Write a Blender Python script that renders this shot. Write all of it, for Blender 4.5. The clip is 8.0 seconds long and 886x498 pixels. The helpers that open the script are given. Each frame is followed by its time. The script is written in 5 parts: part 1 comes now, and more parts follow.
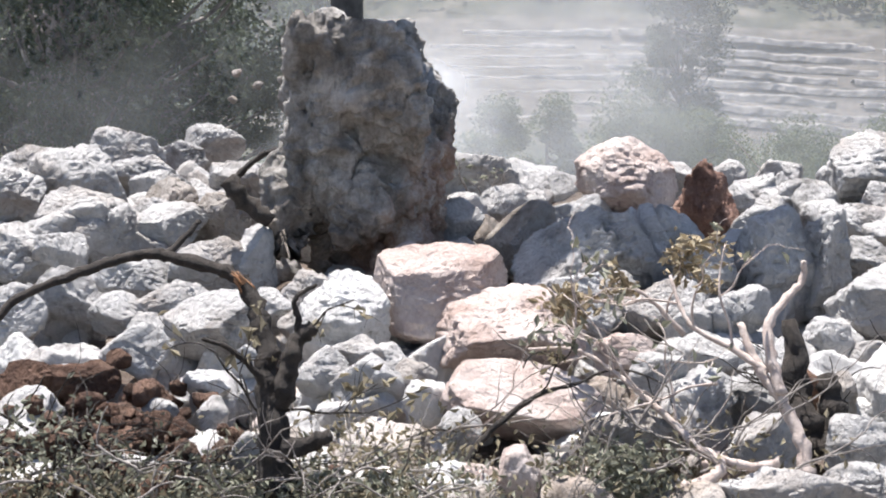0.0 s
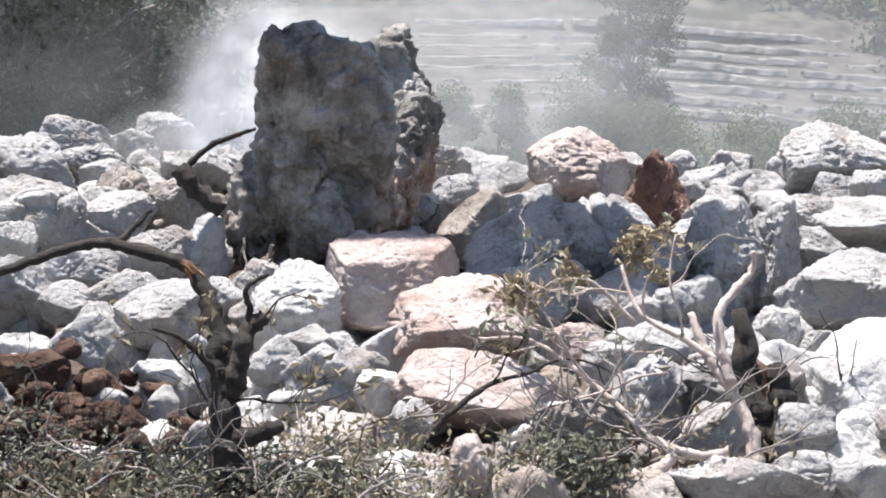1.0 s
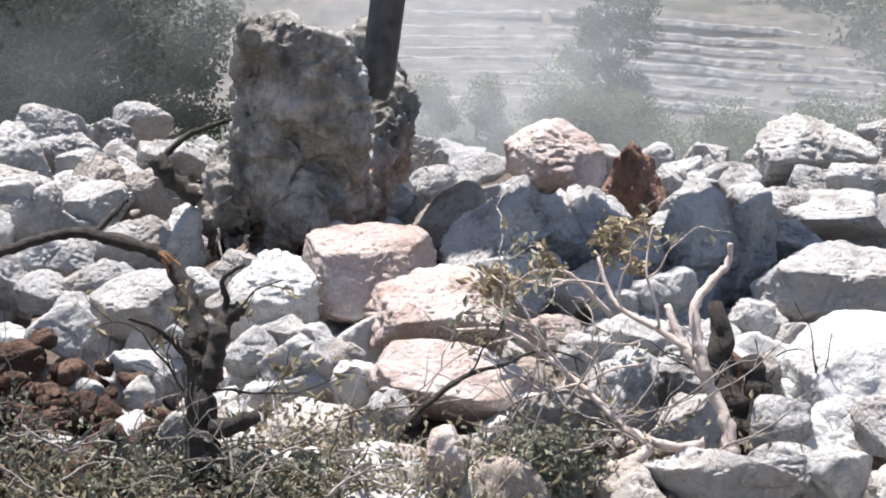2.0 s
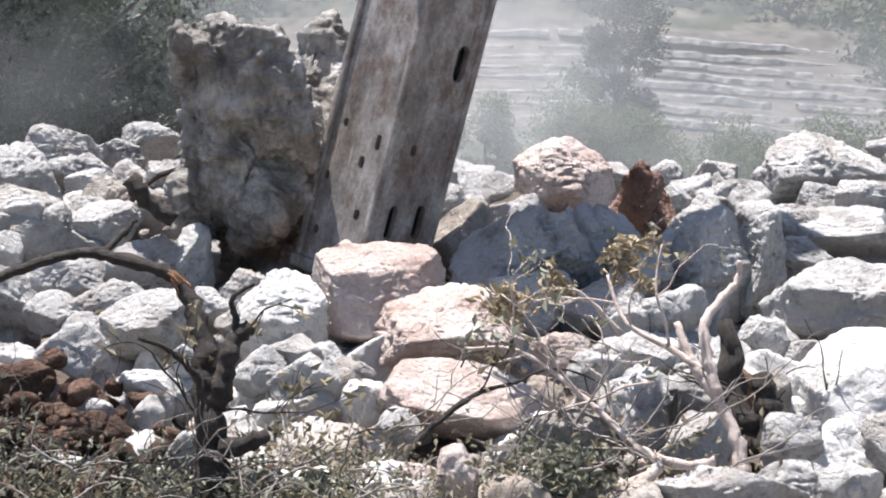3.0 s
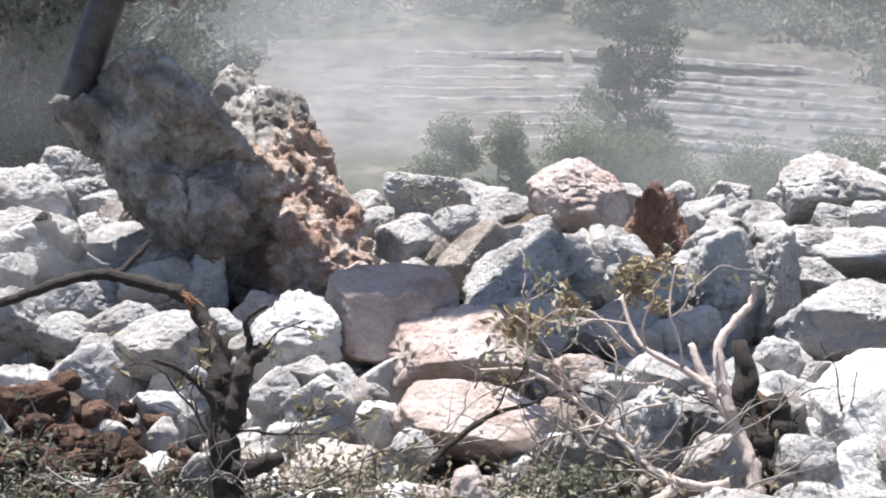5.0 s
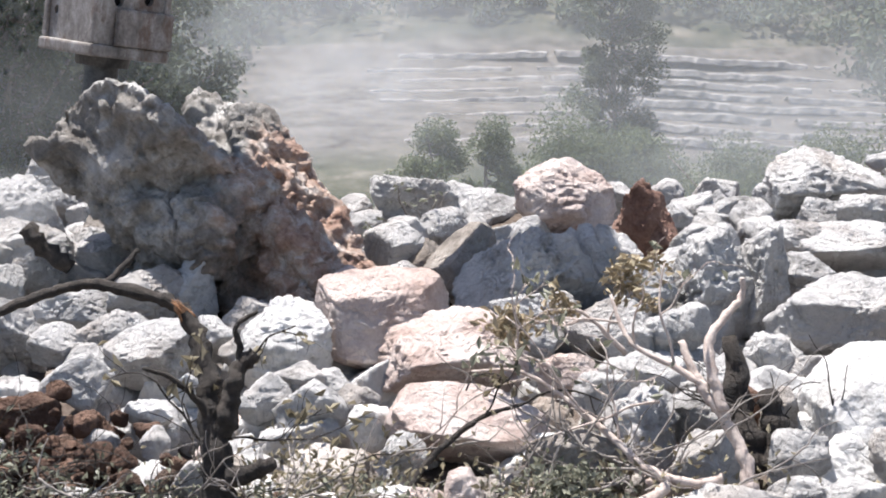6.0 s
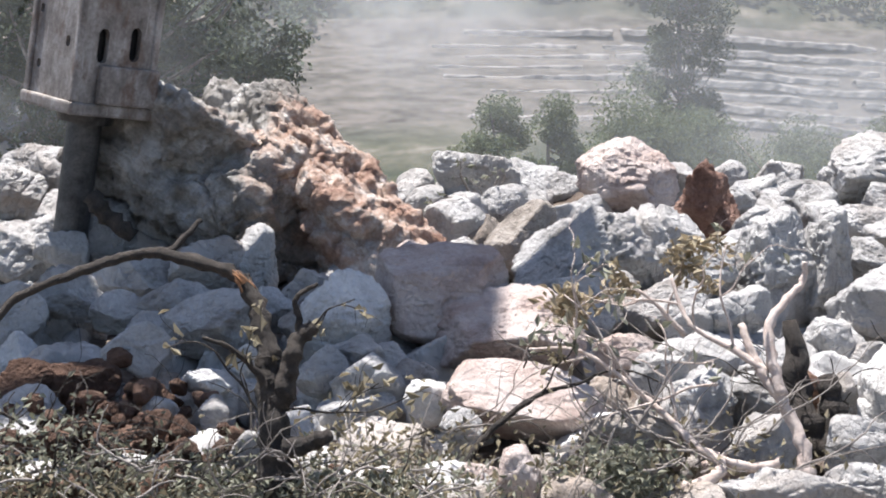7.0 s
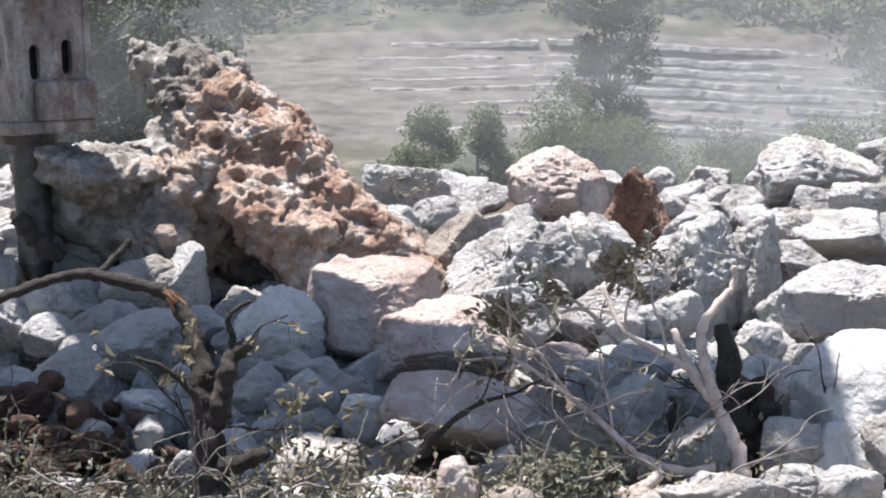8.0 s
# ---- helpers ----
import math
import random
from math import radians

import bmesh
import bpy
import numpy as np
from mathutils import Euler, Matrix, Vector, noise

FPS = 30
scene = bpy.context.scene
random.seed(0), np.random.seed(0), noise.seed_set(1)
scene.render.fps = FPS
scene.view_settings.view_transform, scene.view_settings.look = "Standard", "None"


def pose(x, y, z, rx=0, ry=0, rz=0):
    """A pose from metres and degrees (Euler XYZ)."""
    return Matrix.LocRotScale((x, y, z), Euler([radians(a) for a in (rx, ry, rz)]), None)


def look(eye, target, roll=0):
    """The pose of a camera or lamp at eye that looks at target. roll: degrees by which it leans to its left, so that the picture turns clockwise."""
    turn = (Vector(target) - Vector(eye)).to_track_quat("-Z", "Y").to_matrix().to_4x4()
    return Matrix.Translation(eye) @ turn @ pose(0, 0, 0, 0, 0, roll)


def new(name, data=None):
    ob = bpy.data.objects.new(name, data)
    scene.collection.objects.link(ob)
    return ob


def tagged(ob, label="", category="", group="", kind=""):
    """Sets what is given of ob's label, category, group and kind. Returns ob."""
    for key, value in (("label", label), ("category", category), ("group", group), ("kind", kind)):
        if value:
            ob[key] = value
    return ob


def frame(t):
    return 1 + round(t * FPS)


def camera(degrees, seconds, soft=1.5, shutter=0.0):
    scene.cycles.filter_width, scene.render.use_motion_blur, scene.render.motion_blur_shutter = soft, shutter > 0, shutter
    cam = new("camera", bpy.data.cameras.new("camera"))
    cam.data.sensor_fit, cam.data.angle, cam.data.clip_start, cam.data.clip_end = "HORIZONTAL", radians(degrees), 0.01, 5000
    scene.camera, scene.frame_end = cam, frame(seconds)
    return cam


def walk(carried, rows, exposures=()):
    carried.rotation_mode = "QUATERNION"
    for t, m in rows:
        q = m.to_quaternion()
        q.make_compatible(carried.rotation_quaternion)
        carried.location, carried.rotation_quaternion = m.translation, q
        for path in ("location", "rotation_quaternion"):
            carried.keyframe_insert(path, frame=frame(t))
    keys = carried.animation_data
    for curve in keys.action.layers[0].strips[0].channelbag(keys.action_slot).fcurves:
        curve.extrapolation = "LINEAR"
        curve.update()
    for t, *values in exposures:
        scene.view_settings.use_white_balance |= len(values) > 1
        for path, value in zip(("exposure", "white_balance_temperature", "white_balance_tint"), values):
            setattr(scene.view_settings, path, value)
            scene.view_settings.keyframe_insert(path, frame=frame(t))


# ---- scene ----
cam = camera(30.0, 8.0, soft=1.9, shutter=0.3)
EYE = (0.0, 0.0, 1.6)


def aim(yaw, pitch, roll):
    """A view from the eye: yaw to the right, pitch upwards, in degrees."""
    y, p = radians(yaw), radians(pitch)
    way = Vector((math.sin(y) * math.cos(p), math.cos(y) * math.cos(p), math.sin(p)))
    return look(EYE, Vector(EYE) + way, roll)


walk(cam, [
    (0.0, aim(-1.681, -7.634, -0.334)),
    (0.5, aim(-0.822, -8.289, -0.042)),
    (1.0, aim(0.000, -8.000, 0.000)),
    (1.5, aim(-0.055, -8.247, -0.246)),
    (1.7, aim(0.900, -8.450, 0.400)),
    (2.8, aim(0.360, -7.660, 0.050)),
    (3.0, aim(0.481, -7.662, 0.057)),
    (3.5, aim(1.891, -7.084, -0.293)),
    (4.0, aim(2.033, -6.874, -0.639)),
    (4.5, aim(3.149, -6.330, -0.464)),
    (5.0, aim(0.005, -6.921, -0.050)),
    (5.2, aim(0.017, -6.422, -0.710)),
    (6.3, aim(0.381, -7.361, -1.253)),
    (6.5, aim(0.282, -7.670, -1.305)),
    (7.0, aim(-1.712, -7.643, -0.170)),
    (7.5, aim(-0.598, -7.399, -1.230)),
    (8.0, aim(0.665, -7.234, -1.325)),
], exposures=[(0.0, 1.2, 6500, 13), (8.0, 1.2, 6500, 13)])

# ---- light ----
SUN_HIGH, SUN_WAY = 74.0, (-0.45, 0.60)
world = bpy.data.worlds.new("sky")
scene.world = world
world.use_nodes = True
wn = world.node_tree
sky = wn.nodes.new("ShaderNodeTexSky")
sky.sky_type, sky.sun_disc = "NISHITA", False
sky.sun_elevation, sky.sun_rotation = radians(SUN_HIGH), math.atan2(SUN_WAY[0], SUN_WAY[1])
sky.dust_density = 1.0
wn.nodes["Background"].inputs["Strength"].default_value = 0.078
wn.links.new(sky.outputs[0], wn.nodes["Background"].inputs["Color"])
sun = new("sun", bpy.data.lights.new("sun", "SUN"))
sun.data.energy, sun.data.angle, sun.data.color = 5.0, radians(0.6), (1.0, 0.975, 0.94)
flat = math.hypot(*SUN_WAY)
high = Vector((SUN_WAY[0] / flat * math.cos(radians(SUN_HIGH)), SUN_WAY[1] / flat * math.cos(radians(SUN_HIGH)), math.sin(radians(SUN_HIGH))))
sun.matrix_world = look(high * 50, (0, 0, 0))


# ---- materials ----
def material(name, build):
    m = bpy.data.materials.new(name)
    m.use_nodes = True
    t = m.node_tree
    build(t, t.nodes["Principled BSDF"])
    return m


def add(t, kind, inputs=(), operation=None, feature=None, gradient_type=None, blend_type=None):
    n = t.nodes.new(kind)
    if operation:
        n.operation = operation
    if feature:
        n.feature = feature
    if gradient_type:
        n.gradient_type = gradient_type
    if blend_type:
        n.data_type, n.blend_type = "RGBA", blend_type
    for k, v in dict(inputs).items():
        if isinstance(v, bpy.types.NodeSocket):
            t.links.new(v, n.inputs[k])
        else:
            n.inputs[k].default_value = v
    return n


def noise_of(t, where, scale, detail=6.0, rough=0.6):
    return add(t, "ShaderNodeTexNoise", {"Vector": where, "Scale": scale, "Detail": detail, "Roughness": rough}).outputs["Fac"]


def ramp(t, fac, stops):
    n = add(t, "ShaderNodeValToRGB", {"Fac": fac})
    e = n.color_ramp.elements
    while len(e) < len(stops):
        e.new(0.5)
    for i, (p, c) in enumerate(stops):
        e[i].position, e[i].color = p, (*c, 1) if len(c) == 3 else c
    return n.outputs["Color"]


def mix(t, fac, a, b, how="MIX"):
    n = add(t, "ShaderNodeMix", blend_type=how)
    for s, v in ((0, fac), (6, a), (7, b)):
        if isinstance(v, bpy.types.NodeSocket):
            t.links.new(v, n.inputs[s])
        else:
            n.inputs[s].default_value = v if s == 0 else (*v, 1)
    return n.outputs[2]


def maths(t, how, a, b=0.0):
    return add(t, "ShaderNodeMath", {0: a, 1: b}, operation=how).outputs[0]


def stone(name, pale, mid, dark, stain, stain_much=0.5, bump=0.5):
    """Weathered limestone: mottled greys, veins, stains of soil and a pitted relief."""
    def build(t, p):
        where = add(t, "ShaderNodeTexCoord").outputs["Object"]
        pick = add(t, "ShaderNodeObjectInfo").outputs["Random"]
        shift = add(t, "ShaderNodeVectorMath", {0: where, 1: add(t, "ShaderNodeCombineXYZ", {0: maths(t, "MULTIPLY", pick, 37.0), 1: pick, 2: maths(t, "MULTIPLY", pick, 11.0)}).outputs[0]}, operation="ADD").outputs[0]
        base = ramp(t, noise_of(t, shift, 5.0, 8, 0.65), [(0.30, dark), (0.44, mid), (0.62, pale)])
        fine = noise_of(t, shift, 60.0, 6, 0.7)
        base = mix(t, 0.35, base, ramp(t, fine, [(0.3, (0.32, 0.31, 0.30)), (0.6, (0.75, 0.74, 0.72))]), "SOFT_LIGHT")
        patch = ramp(t, noise_of(t, shift, 2.6, 5, 0.6), [(0.5, (0, 0, 0)), (0.68, (1, 1, 1))])
        base = mix(t, maths(t, "MULTIPLY", patch, stain_much), base, stain)
        lichen = ramp(t, noise_of(t, shift, 17.0, 6, 0.72), [(0.55, (0, 0, 0)), (0.66, (1, 1, 1))])
        base = mix(t, maths(t, "MULTIPLY", lichen, 0.28), base, dark)
        vein = add(t, "ShaderNodeTexVoronoi", {"Vector": add(t, "ShaderNodeVectorMath", {0: shift, 1: add(t, "ShaderNodeTexNoise", {"Vector": shift, "Scale": 6.0}).outputs["Color"]}, operation="ADD").outputs[0], "Scale": 5.0}, feature="DISTANCE_TO_EDGE").outputs["Distance"]
        crack = ramp(t, vein, [(0.0, (1, 1, 1)), (0.025, (0, 0, 0))])
        base = mix(t, maths(t, "MULTIPLY", crack, 0.22), base, dark)
        t.links.new(base, p.inputs["Base Color"])
        p.inputs["Roughness"].default_value = 0.92
        p.inputs["Specular IOR Level"].default_value = 0.2
        pits = ramp(t, add(t, "ShaderNodeTexVoronoi", {"Vector": shift, "Scale": 34.0}).outputs["Distance"], [(0.05, (0, 0, 0)), (0.35, (1, 1, 1))])
        relief = maths(t, "ADD", maths(t, "ADD", noise_of(t, shift, 22.0, 8, 0.7), maths(t, "MULTIPLY", fine, 0.4)), maths(t, "MULTIPLY", pits, 0.25))
        relief = maths(t, "SUBTRACT", relief, maths(t, "MULTIPLY", crack, 0.15))
        b = add(t, "ShaderNodeBump", {"Strength": bump, "Distance": 0.05, "Height": relief})
        t.links.new(b.outputs[0], p.inputs["Normal"])
    return material(name, build)


LIMESTONE = stone("limestone", (0.52, 0.51, 0.497), (0.41, 0.40, 0.39), (0.15, 0.146, 0.14), (0.32, 0.27, 0.23), 0.6, 0.75)
WHITE_STONE = stone("white_limestone", (0.66, 0.65, 0.63), (0.53, 0.52, 0.505), (0.27, 0.265, 0.255), (0.42, 0.37, 0.33), 0.4, 0.6)
PINK_STONE = stone("pink_limestone", (0.58, 0.51, 0.475), (0.46, 0.375, 0.34), (0.235, 0.18, 0.16), (0.38, 0.26, 0.21), 0.5, 0.7)
BROWN_STONE = stone("brown_limestone", (0.46, 0.42, 0.385), (0.32, 0.285, 0.25), (0.14, 0.12, 0.105), (0.24, 0.17, 0.12), 0.6, 0.8)
RED_STONE = stone("red_rock", (0.38, 0.25, 0.20), (0.25, 0.14, 0.105), (0.065, 0.036, 0.03), (0.25, 0.19, 0.155), 0.5, 0.9)
SOIL_CLOD = stone("red_soil", (0.21, 0.13, 0.095), (0.105, 0.062, 0.045), (0.032, 0.022, 0.018), (0.15, 0.12, 0.095), 0.6, 1.0)


def boulder_skin(t, p):
    """Grey weathered crust, freshly torn orange earth on the side that lay buried."""
    where = add(t, "ShaderNodeTexCoord").outputs["Object"]
    side = add(t, "ShaderNodeSeparateXYZ", {0: where})
    grey = ramp(t, noise_of(t, where, 4.0, 9, 0.65), [(0.3, (0.115, 0.11, 0.103)), (0.48, (0.31, 0.303, 0.29)), (0.66, (0.63, 0.62, 0.60))])
    earth = ramp(t, noise_of(t, where, 7.0, 9, 0.7), [(0.3, (0.20, 0.115, 0.085)), (0.43, (0.39, 0.255, 0.195)), (0.53, (0.48, 0.37, 0.305)), (0.63, (0.63, 0.57, 0.52))])
    streak = noise_of(t, add(t, "ShaderNodeVectorMath", {0: where, 1: (1.0, 1.0, 0.22)}, operation="MULTIPLY").outputs[0], 11.0, 8, 0.68)
    grey = mix(t, 0.75, grey, ramp(t, streak, [(0.34, (0.18, 0.165, 0.15)), (0.5, (0.46, 0.43, 0.40)), (0.64, (0.80, 0.78, 0.75))]), "SOFT_LIGHT")
    grey = mix(t, maths(t, "MULTIPLY", ramp(t, noise_of(t, where, 2.3, 6, 0.6), [(0.46, (0, 0, 0)), (0.64, (1, 1, 1))]), 0.4), grey, (0.21, 0.175, 0.14))
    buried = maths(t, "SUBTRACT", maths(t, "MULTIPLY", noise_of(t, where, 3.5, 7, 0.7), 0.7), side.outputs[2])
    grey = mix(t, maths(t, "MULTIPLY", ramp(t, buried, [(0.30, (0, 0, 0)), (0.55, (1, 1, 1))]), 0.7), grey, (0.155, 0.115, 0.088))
    depth = maths(t, "SUBTRACT", side.outputs[0], maths(t, "MULTIPLY", side.outputs[2], 0.2))
    patch = maths(t, "MULTIPLY", noise_of(t, where, 4.5, 8, 0.72), 0.75)
    torn = maths(t, "ADD", maths(t, "ADD", depth, patch), maths(t, "MULTIPLY", side.outputs[2], -0.50))
    base = mix(t, ramp(t, torn, [(0.58, (0, 0, 0)), (0.74, (1, 1, 1))]), grey, earth)
    fine = noise_of(t, where, 50.0, 6, 0.7)
    base = mix(t, 0.6, base, ramp(t, fine, [(0.3, (0.3, 0.3, 0.3)), (0.62, (0.75, 0.75, 0.75))]), "SOFT_LIGHT")
    t.links.new(base, p.inputs["Base Color"])
    p.inputs["Roughness"].default_value = 0.95
    p.inputs["Specular IOR Level"].default_value = 0.15
    pits = ramp(t, add(t, "ShaderNodeTexVoronoi", {"Vector": where, "Scale": 26.0}).outputs["Distance"], [(0.05, (0, 0, 0)), (0.3, (1, 1, 1))])
    relief = maths(t, "ADD", maths(t, "ADD", maths(t, "ADD", noise_of(t, where, 16.0, 9, 0.72), maths(t, "MULTIPLY", streak, 0.7)), maths(t, "MULTIPLY", fine, 0.4)), maths(t, "MULTIPLY", pits, 0.3))
    t.links.new(add(t, "ShaderNodeBump", {"Strength": 0.85, "Distance": 0.05, "Height": relief}).outputs[0], p.inputs["Normal"])


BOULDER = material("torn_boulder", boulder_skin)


def plain(name, pale, dark, scale, rough=0.85, metal=0.0, bump=0.4, far=0.02, thin=0.0):
    """A two-toned surface with grain; thin: how much light leaves let through."""
    def build(t, p):
        where = add(t, "ShaderNodeTexCoord").outputs["Object"]
        isle = add(t, "ShaderNodeNewGeometry").outputs["Random Per Island"]
        n = noise_of(t, where, scale, 7, 0.65)
        c = ramp(t, n, [(0.32, dark), (0.66, pale)])
        c = mix(t, 0.6, c, ramp(t, noise_of(t, where, scale * 7, 8, 0.75), [(0.34, (0.25, 0.25, 0.25)), (0.62, (0.75, 0.75, 0.75))]), "SOFT_LIGHT")
        if thin:
            c = mix(t, maths(t, "MULTIPLY", isle, 0.6), c, dark)
        t.links.new(c, p.inputs["Base Color"])
        p.inputs["Roughness"].default_value, p.inputs["Metallic"].default_value = rough, metal
        if thin:
            out = t.nodes["Material Output"]
            tl = add(t, "ShaderNodeBsdfTranslucent", {"Color": c})
            m = add(t, "ShaderNodeMixShader", {0: thin, 1: p.outputs[0], 2: tl.outputs[0]})
            t.links.new(m.outputs[0], out.inputs[0])
        else:
            t.links.new(add(t, "ShaderNodeBump", {"Strength": bump, "Distance": far, "Height": noise_of(t, where, scale * 5, 6, 0.7)}).outputs[0], p.inputs["Normal"])
    return material(name, build)


BARK_DARK = plain("dark_bark", (0.085, 0.068, 0.055), (0.022, 0.018, 0.015), 25, bump=0.9, far=0.03)
BARK_PALE = plain("bleached_wood", (0.60, 0.51, 0.45), (0.36, 0.28, 0.24), 22)
BARK_GREY = plain("grey_bark", (0.30, 0.27, 0.24), (0.13, 0.11, 0.10), 10)
TORN_WOOD = plain("torn_wood", (0.46, 0.25, 0.13), (0.24, 0.11, 0.05), 60)
LEAF_GREEN = plain("dusty_green_leaf", (0.23, 0.27, 0.15), (0.10, 0.125, 0.07), 3, thin=0.4)
LEAF_DUST = plain("dust_coated_leaf", (0.36, 0.355, 0.28), (0.13, 0.135, 0.09), 9, thin=0.3)
LEAF_DARK = plain("dark_evergreen_leaf", (0.14, 0.172, 0.10), (0.06, 0.08, 0.05), 3, thin=0.3)
LEAF_DRY = plain("dry_leaf", (0.38, 0.335, 0.23), (0.15, 0.125, 0.08), 6, thin=0.3)
STRAW = plain("dry_straw", (0.44, 0.375, 0.25), (0.23, 0.18, 0.115), 8, thin=0.2)


def steel_skin(t, p):
    """Worn breaker housing: smeared dust, brown grime in streaks, bare scratches."""
    where = add(t, "ShaderNodeTexCoord").outputs["Object"]
    tall = add(t, "ShaderNodeVectorMath", {0: where, 1: (1.0, 1.0, 0.6)}, operation="MULTIPLY").outputs[0]
    base = ramp(t, noise_of(t, tall, 9.0, 9, 0.7), [(0.32, (0.10, 0.086, 0.075)), (0.5, (0.23, 0.205, 0.185)), (0.68, (0.42, 0.395, 0.37))])
    rust = ramp(t, noise_of(t, tall, 6.0, 8, 0.72), [(0.52, (0, 0, 0)), (0.62, (1, 1, 1))])
    base = mix(t, maths(t, "MULTIPLY", rust, 0.75), base, (0.13, 0.075, 0.05))
    slant = add(t, "ShaderNodeMapping", {"Vector": where, "Rotation": (0.5, 0.9, 0.2), "Scale": (90.0, 90.0, 4.0)}).outputs[0]
    cut = ramp(t, noise_of(t, slant, 1.0, 3, 0.5), [(0.66, (0, 0, 0)), (0.72, (1, 1, 1))])
    base = mix(t, maths(t, "MULTIPLY", cut, 0.6), base, (0.50, 0.49, 0.47))
    fine = noise_of(t, where, 70.0, 8, 0.75)
    base = mix(t, 0.6, base, ramp(t, fine, [(0.34, (0.25, 0.25, 0.25)), (0.62, (0.75, 0.75, 0.75))]), "SOFT_LIGHT")
    t.links.new(base, p.inputs["Base Color"])
    p.inputs["Roughness"].default_value, p.inputs["Metallic"].default_value = 0.62, 0.2
    t.links.new(add(t, "ShaderNodeBump", {"Strength": 0.4, "Distance": 0.008, "Height": maths(t, "ADD", fine, cut)}).outputs[0], p.inputs["Normal"])


STEEL = material("dusty_steel", steel_skin)
DARK_STEEL = plain("dark_worn_steel", (0.10, 0.10, 0.10), (0.03, 0.03, 0.032), 12, rough=0.45, metal=0.6, bump=0.2, far=0.004)
PAINTED = plain("worn_yellow_paint", (0.42, 0.30, 0.07), (0.22, 0.16, 0.06), 6, rough=0.6, bump=0.2)
# near-black colour that stands in for the shade inside the housing's holes
HOLE = plain("recess_shade", (0.02, 0.02, 0.02), (0.008, 0.008, 0.008), 20)
WALL_STONE = plain("terrace_stone", (0.36, 0.34, 0.315), (0.18, 0.165, 0.15), 1.2, bump=1.0, far=0.2)


def ground_skin(t, p):
    """Limestone dust and soil near by, dry grass and scrub on the slopes."""
    where = add(t, "ShaderNodeTexCoord").outputs["Object"]
    y = add(t, "ShaderNodeSeparateXYZ", {0: where}).outputs[1]
    # soil tones kept extra dark to paint in the shade of gaps between rocks
    near = ramp(t, noise_of(t, where, 6.0, 9, 0.7), [(0.3, (0.07, 0.05, 0.04)), (0.52, (0.18, 0.145, 0.12)), (0.72, (0.40, 0.37, 0.34))])
    far = ramp(t, noise_of(t, where, 0.25, 9, 0.7), [(0.36, (0.03, 0.04, 0.025)), (0.54, (0.075, 0.075, 0.052)), (0.72, (0.20, 0.18, 0.15))])
    tilled = ramp(t, noise_of(t, where, 0.5, 8, 0.7), [(0.35, (0.05, 0.046, 0.038)), (0.62, (0.145, 0.13, 0.115))])
    field = ramp(t, maths(t, "DIVIDE", y, 150.0), [(0.53, (0, 0, 0)), (0.57, (1, 1, 1)), (0.765, (1, 1, 1)), (0.79, (0, 0, 0))])
    far = mix(t, field, far, tilled)
    f = ramp(t, maths(t, "DIVIDE", y, 60.0), [(0.18, (0, 0, 0)), (0.3, (1, 1, 1))])
    t.links.new(mix(t, f, near, far), p.inputs["Base Color"])
    p.inputs["Roughness"].default_value = 0.95
    p.inputs["Specular IOR Level"].default_value = 0.1
    t.links.new(add(t, "ShaderNodeBump", {"Strength": 0.8, "Distance": 0.05, "Height": noise_of(t, where, 30.0, 8, 0.7)}).outputs[0], p.inputs["Normal"])


GROUND = material("ground_soil", ground_skin)


def dust_skin(name, much, seed, tone=0.62):
    """Airborne limestone dust: thins out towards the rim of the wisp and in streaks."""
    def build(t, p):
        where = add(t, "ShaderNodeTexCoord").outputs["Object"]
        ball = add(t, "ShaderNodeTexGradient", {"Vector": where}, gradient_type="SPHERICAL").outputs["Fac"]
        moved = add(t, "ShaderNodeVectorMath", {0: where, 1: (seed * 3.7, seed * 1.3, 0.0)}, operation="ADD").outputs[0]
        smoke = ramp(t, noise_of(t, moved, 1.7, 4, 0.5), [(0.28, (0.1, 0.1, 0.1)), (0.72, (1, 1, 1))])
        soft = ramp(t, ball, [(0.0, (0, 0, 0)), (0.75, (1, 1, 1))])
        e = t.nodes[soft.node.name].color_ramp
        e.interpolation = "EASE"
        fac = maths(t, "MULTIPLY", maths(t, "MULTIPLY", soft, smoke), much)
        d = add(t, "ShaderNodeBsdfDiffuse", {"Color": (tone * 0.965, tone, tone * 1.03, 1)})
        tl = add(t, "ShaderNodeBsdfTranslucent", {"Color": (tone * 0.965, tone, tone * 1.03, 1)})
        lit = add(t, "ShaderNodeMixShader", {0: 0.35, 1: d.outputs[0], 2: tl.outputs[0]})
        clear = add(t, "ShaderNodeBsdfTransparent")
        m = add(t, "ShaderNodeMixShader", {0: fac, 1: clear.outputs[0], 2: lit.outputs[0]})
        t.links.new(m.outputs[0], t.nodes["Material Output"].inputs[0])
    return material(name, build)


# ---- helpers for shapes ----
def hashed(i, j, k, seed):
    h = (i * 374761393 + j * 668265263 + k * 2147483647 + seed * 1274126177) & 0x7FFFFFFF
    h = ((h ^ (h >> 13)) * 1274126177) & 0x7FFFFFFF
    return ((h ^ (h >> 16)) & 0xFFFF) / 32767.5 - 1.0


def lattice(p, seed):
    """Smooth noise from -1 to 1 at the points p (n, 3)."""
    i = np.floor(p).astype(np.int64)
    f = p - i
    f = f * f * f * (f * (f * 6 - 15) + 10)
    total = 0
    for a in (0, 1):
        for b in (0, 1):
            for c in (0, 1):
                w = (f[:, 0] if a else 1 - f[:, 0]) * (f[:, 1] if b else 1 - f[:, 1]) * (f[:, 2] if c else 1 - f[:, 2])
                total = total + w * hashed(i[:, 0] + a, i[:, 1] + b, i[:, 2] + c, seed)
    return total


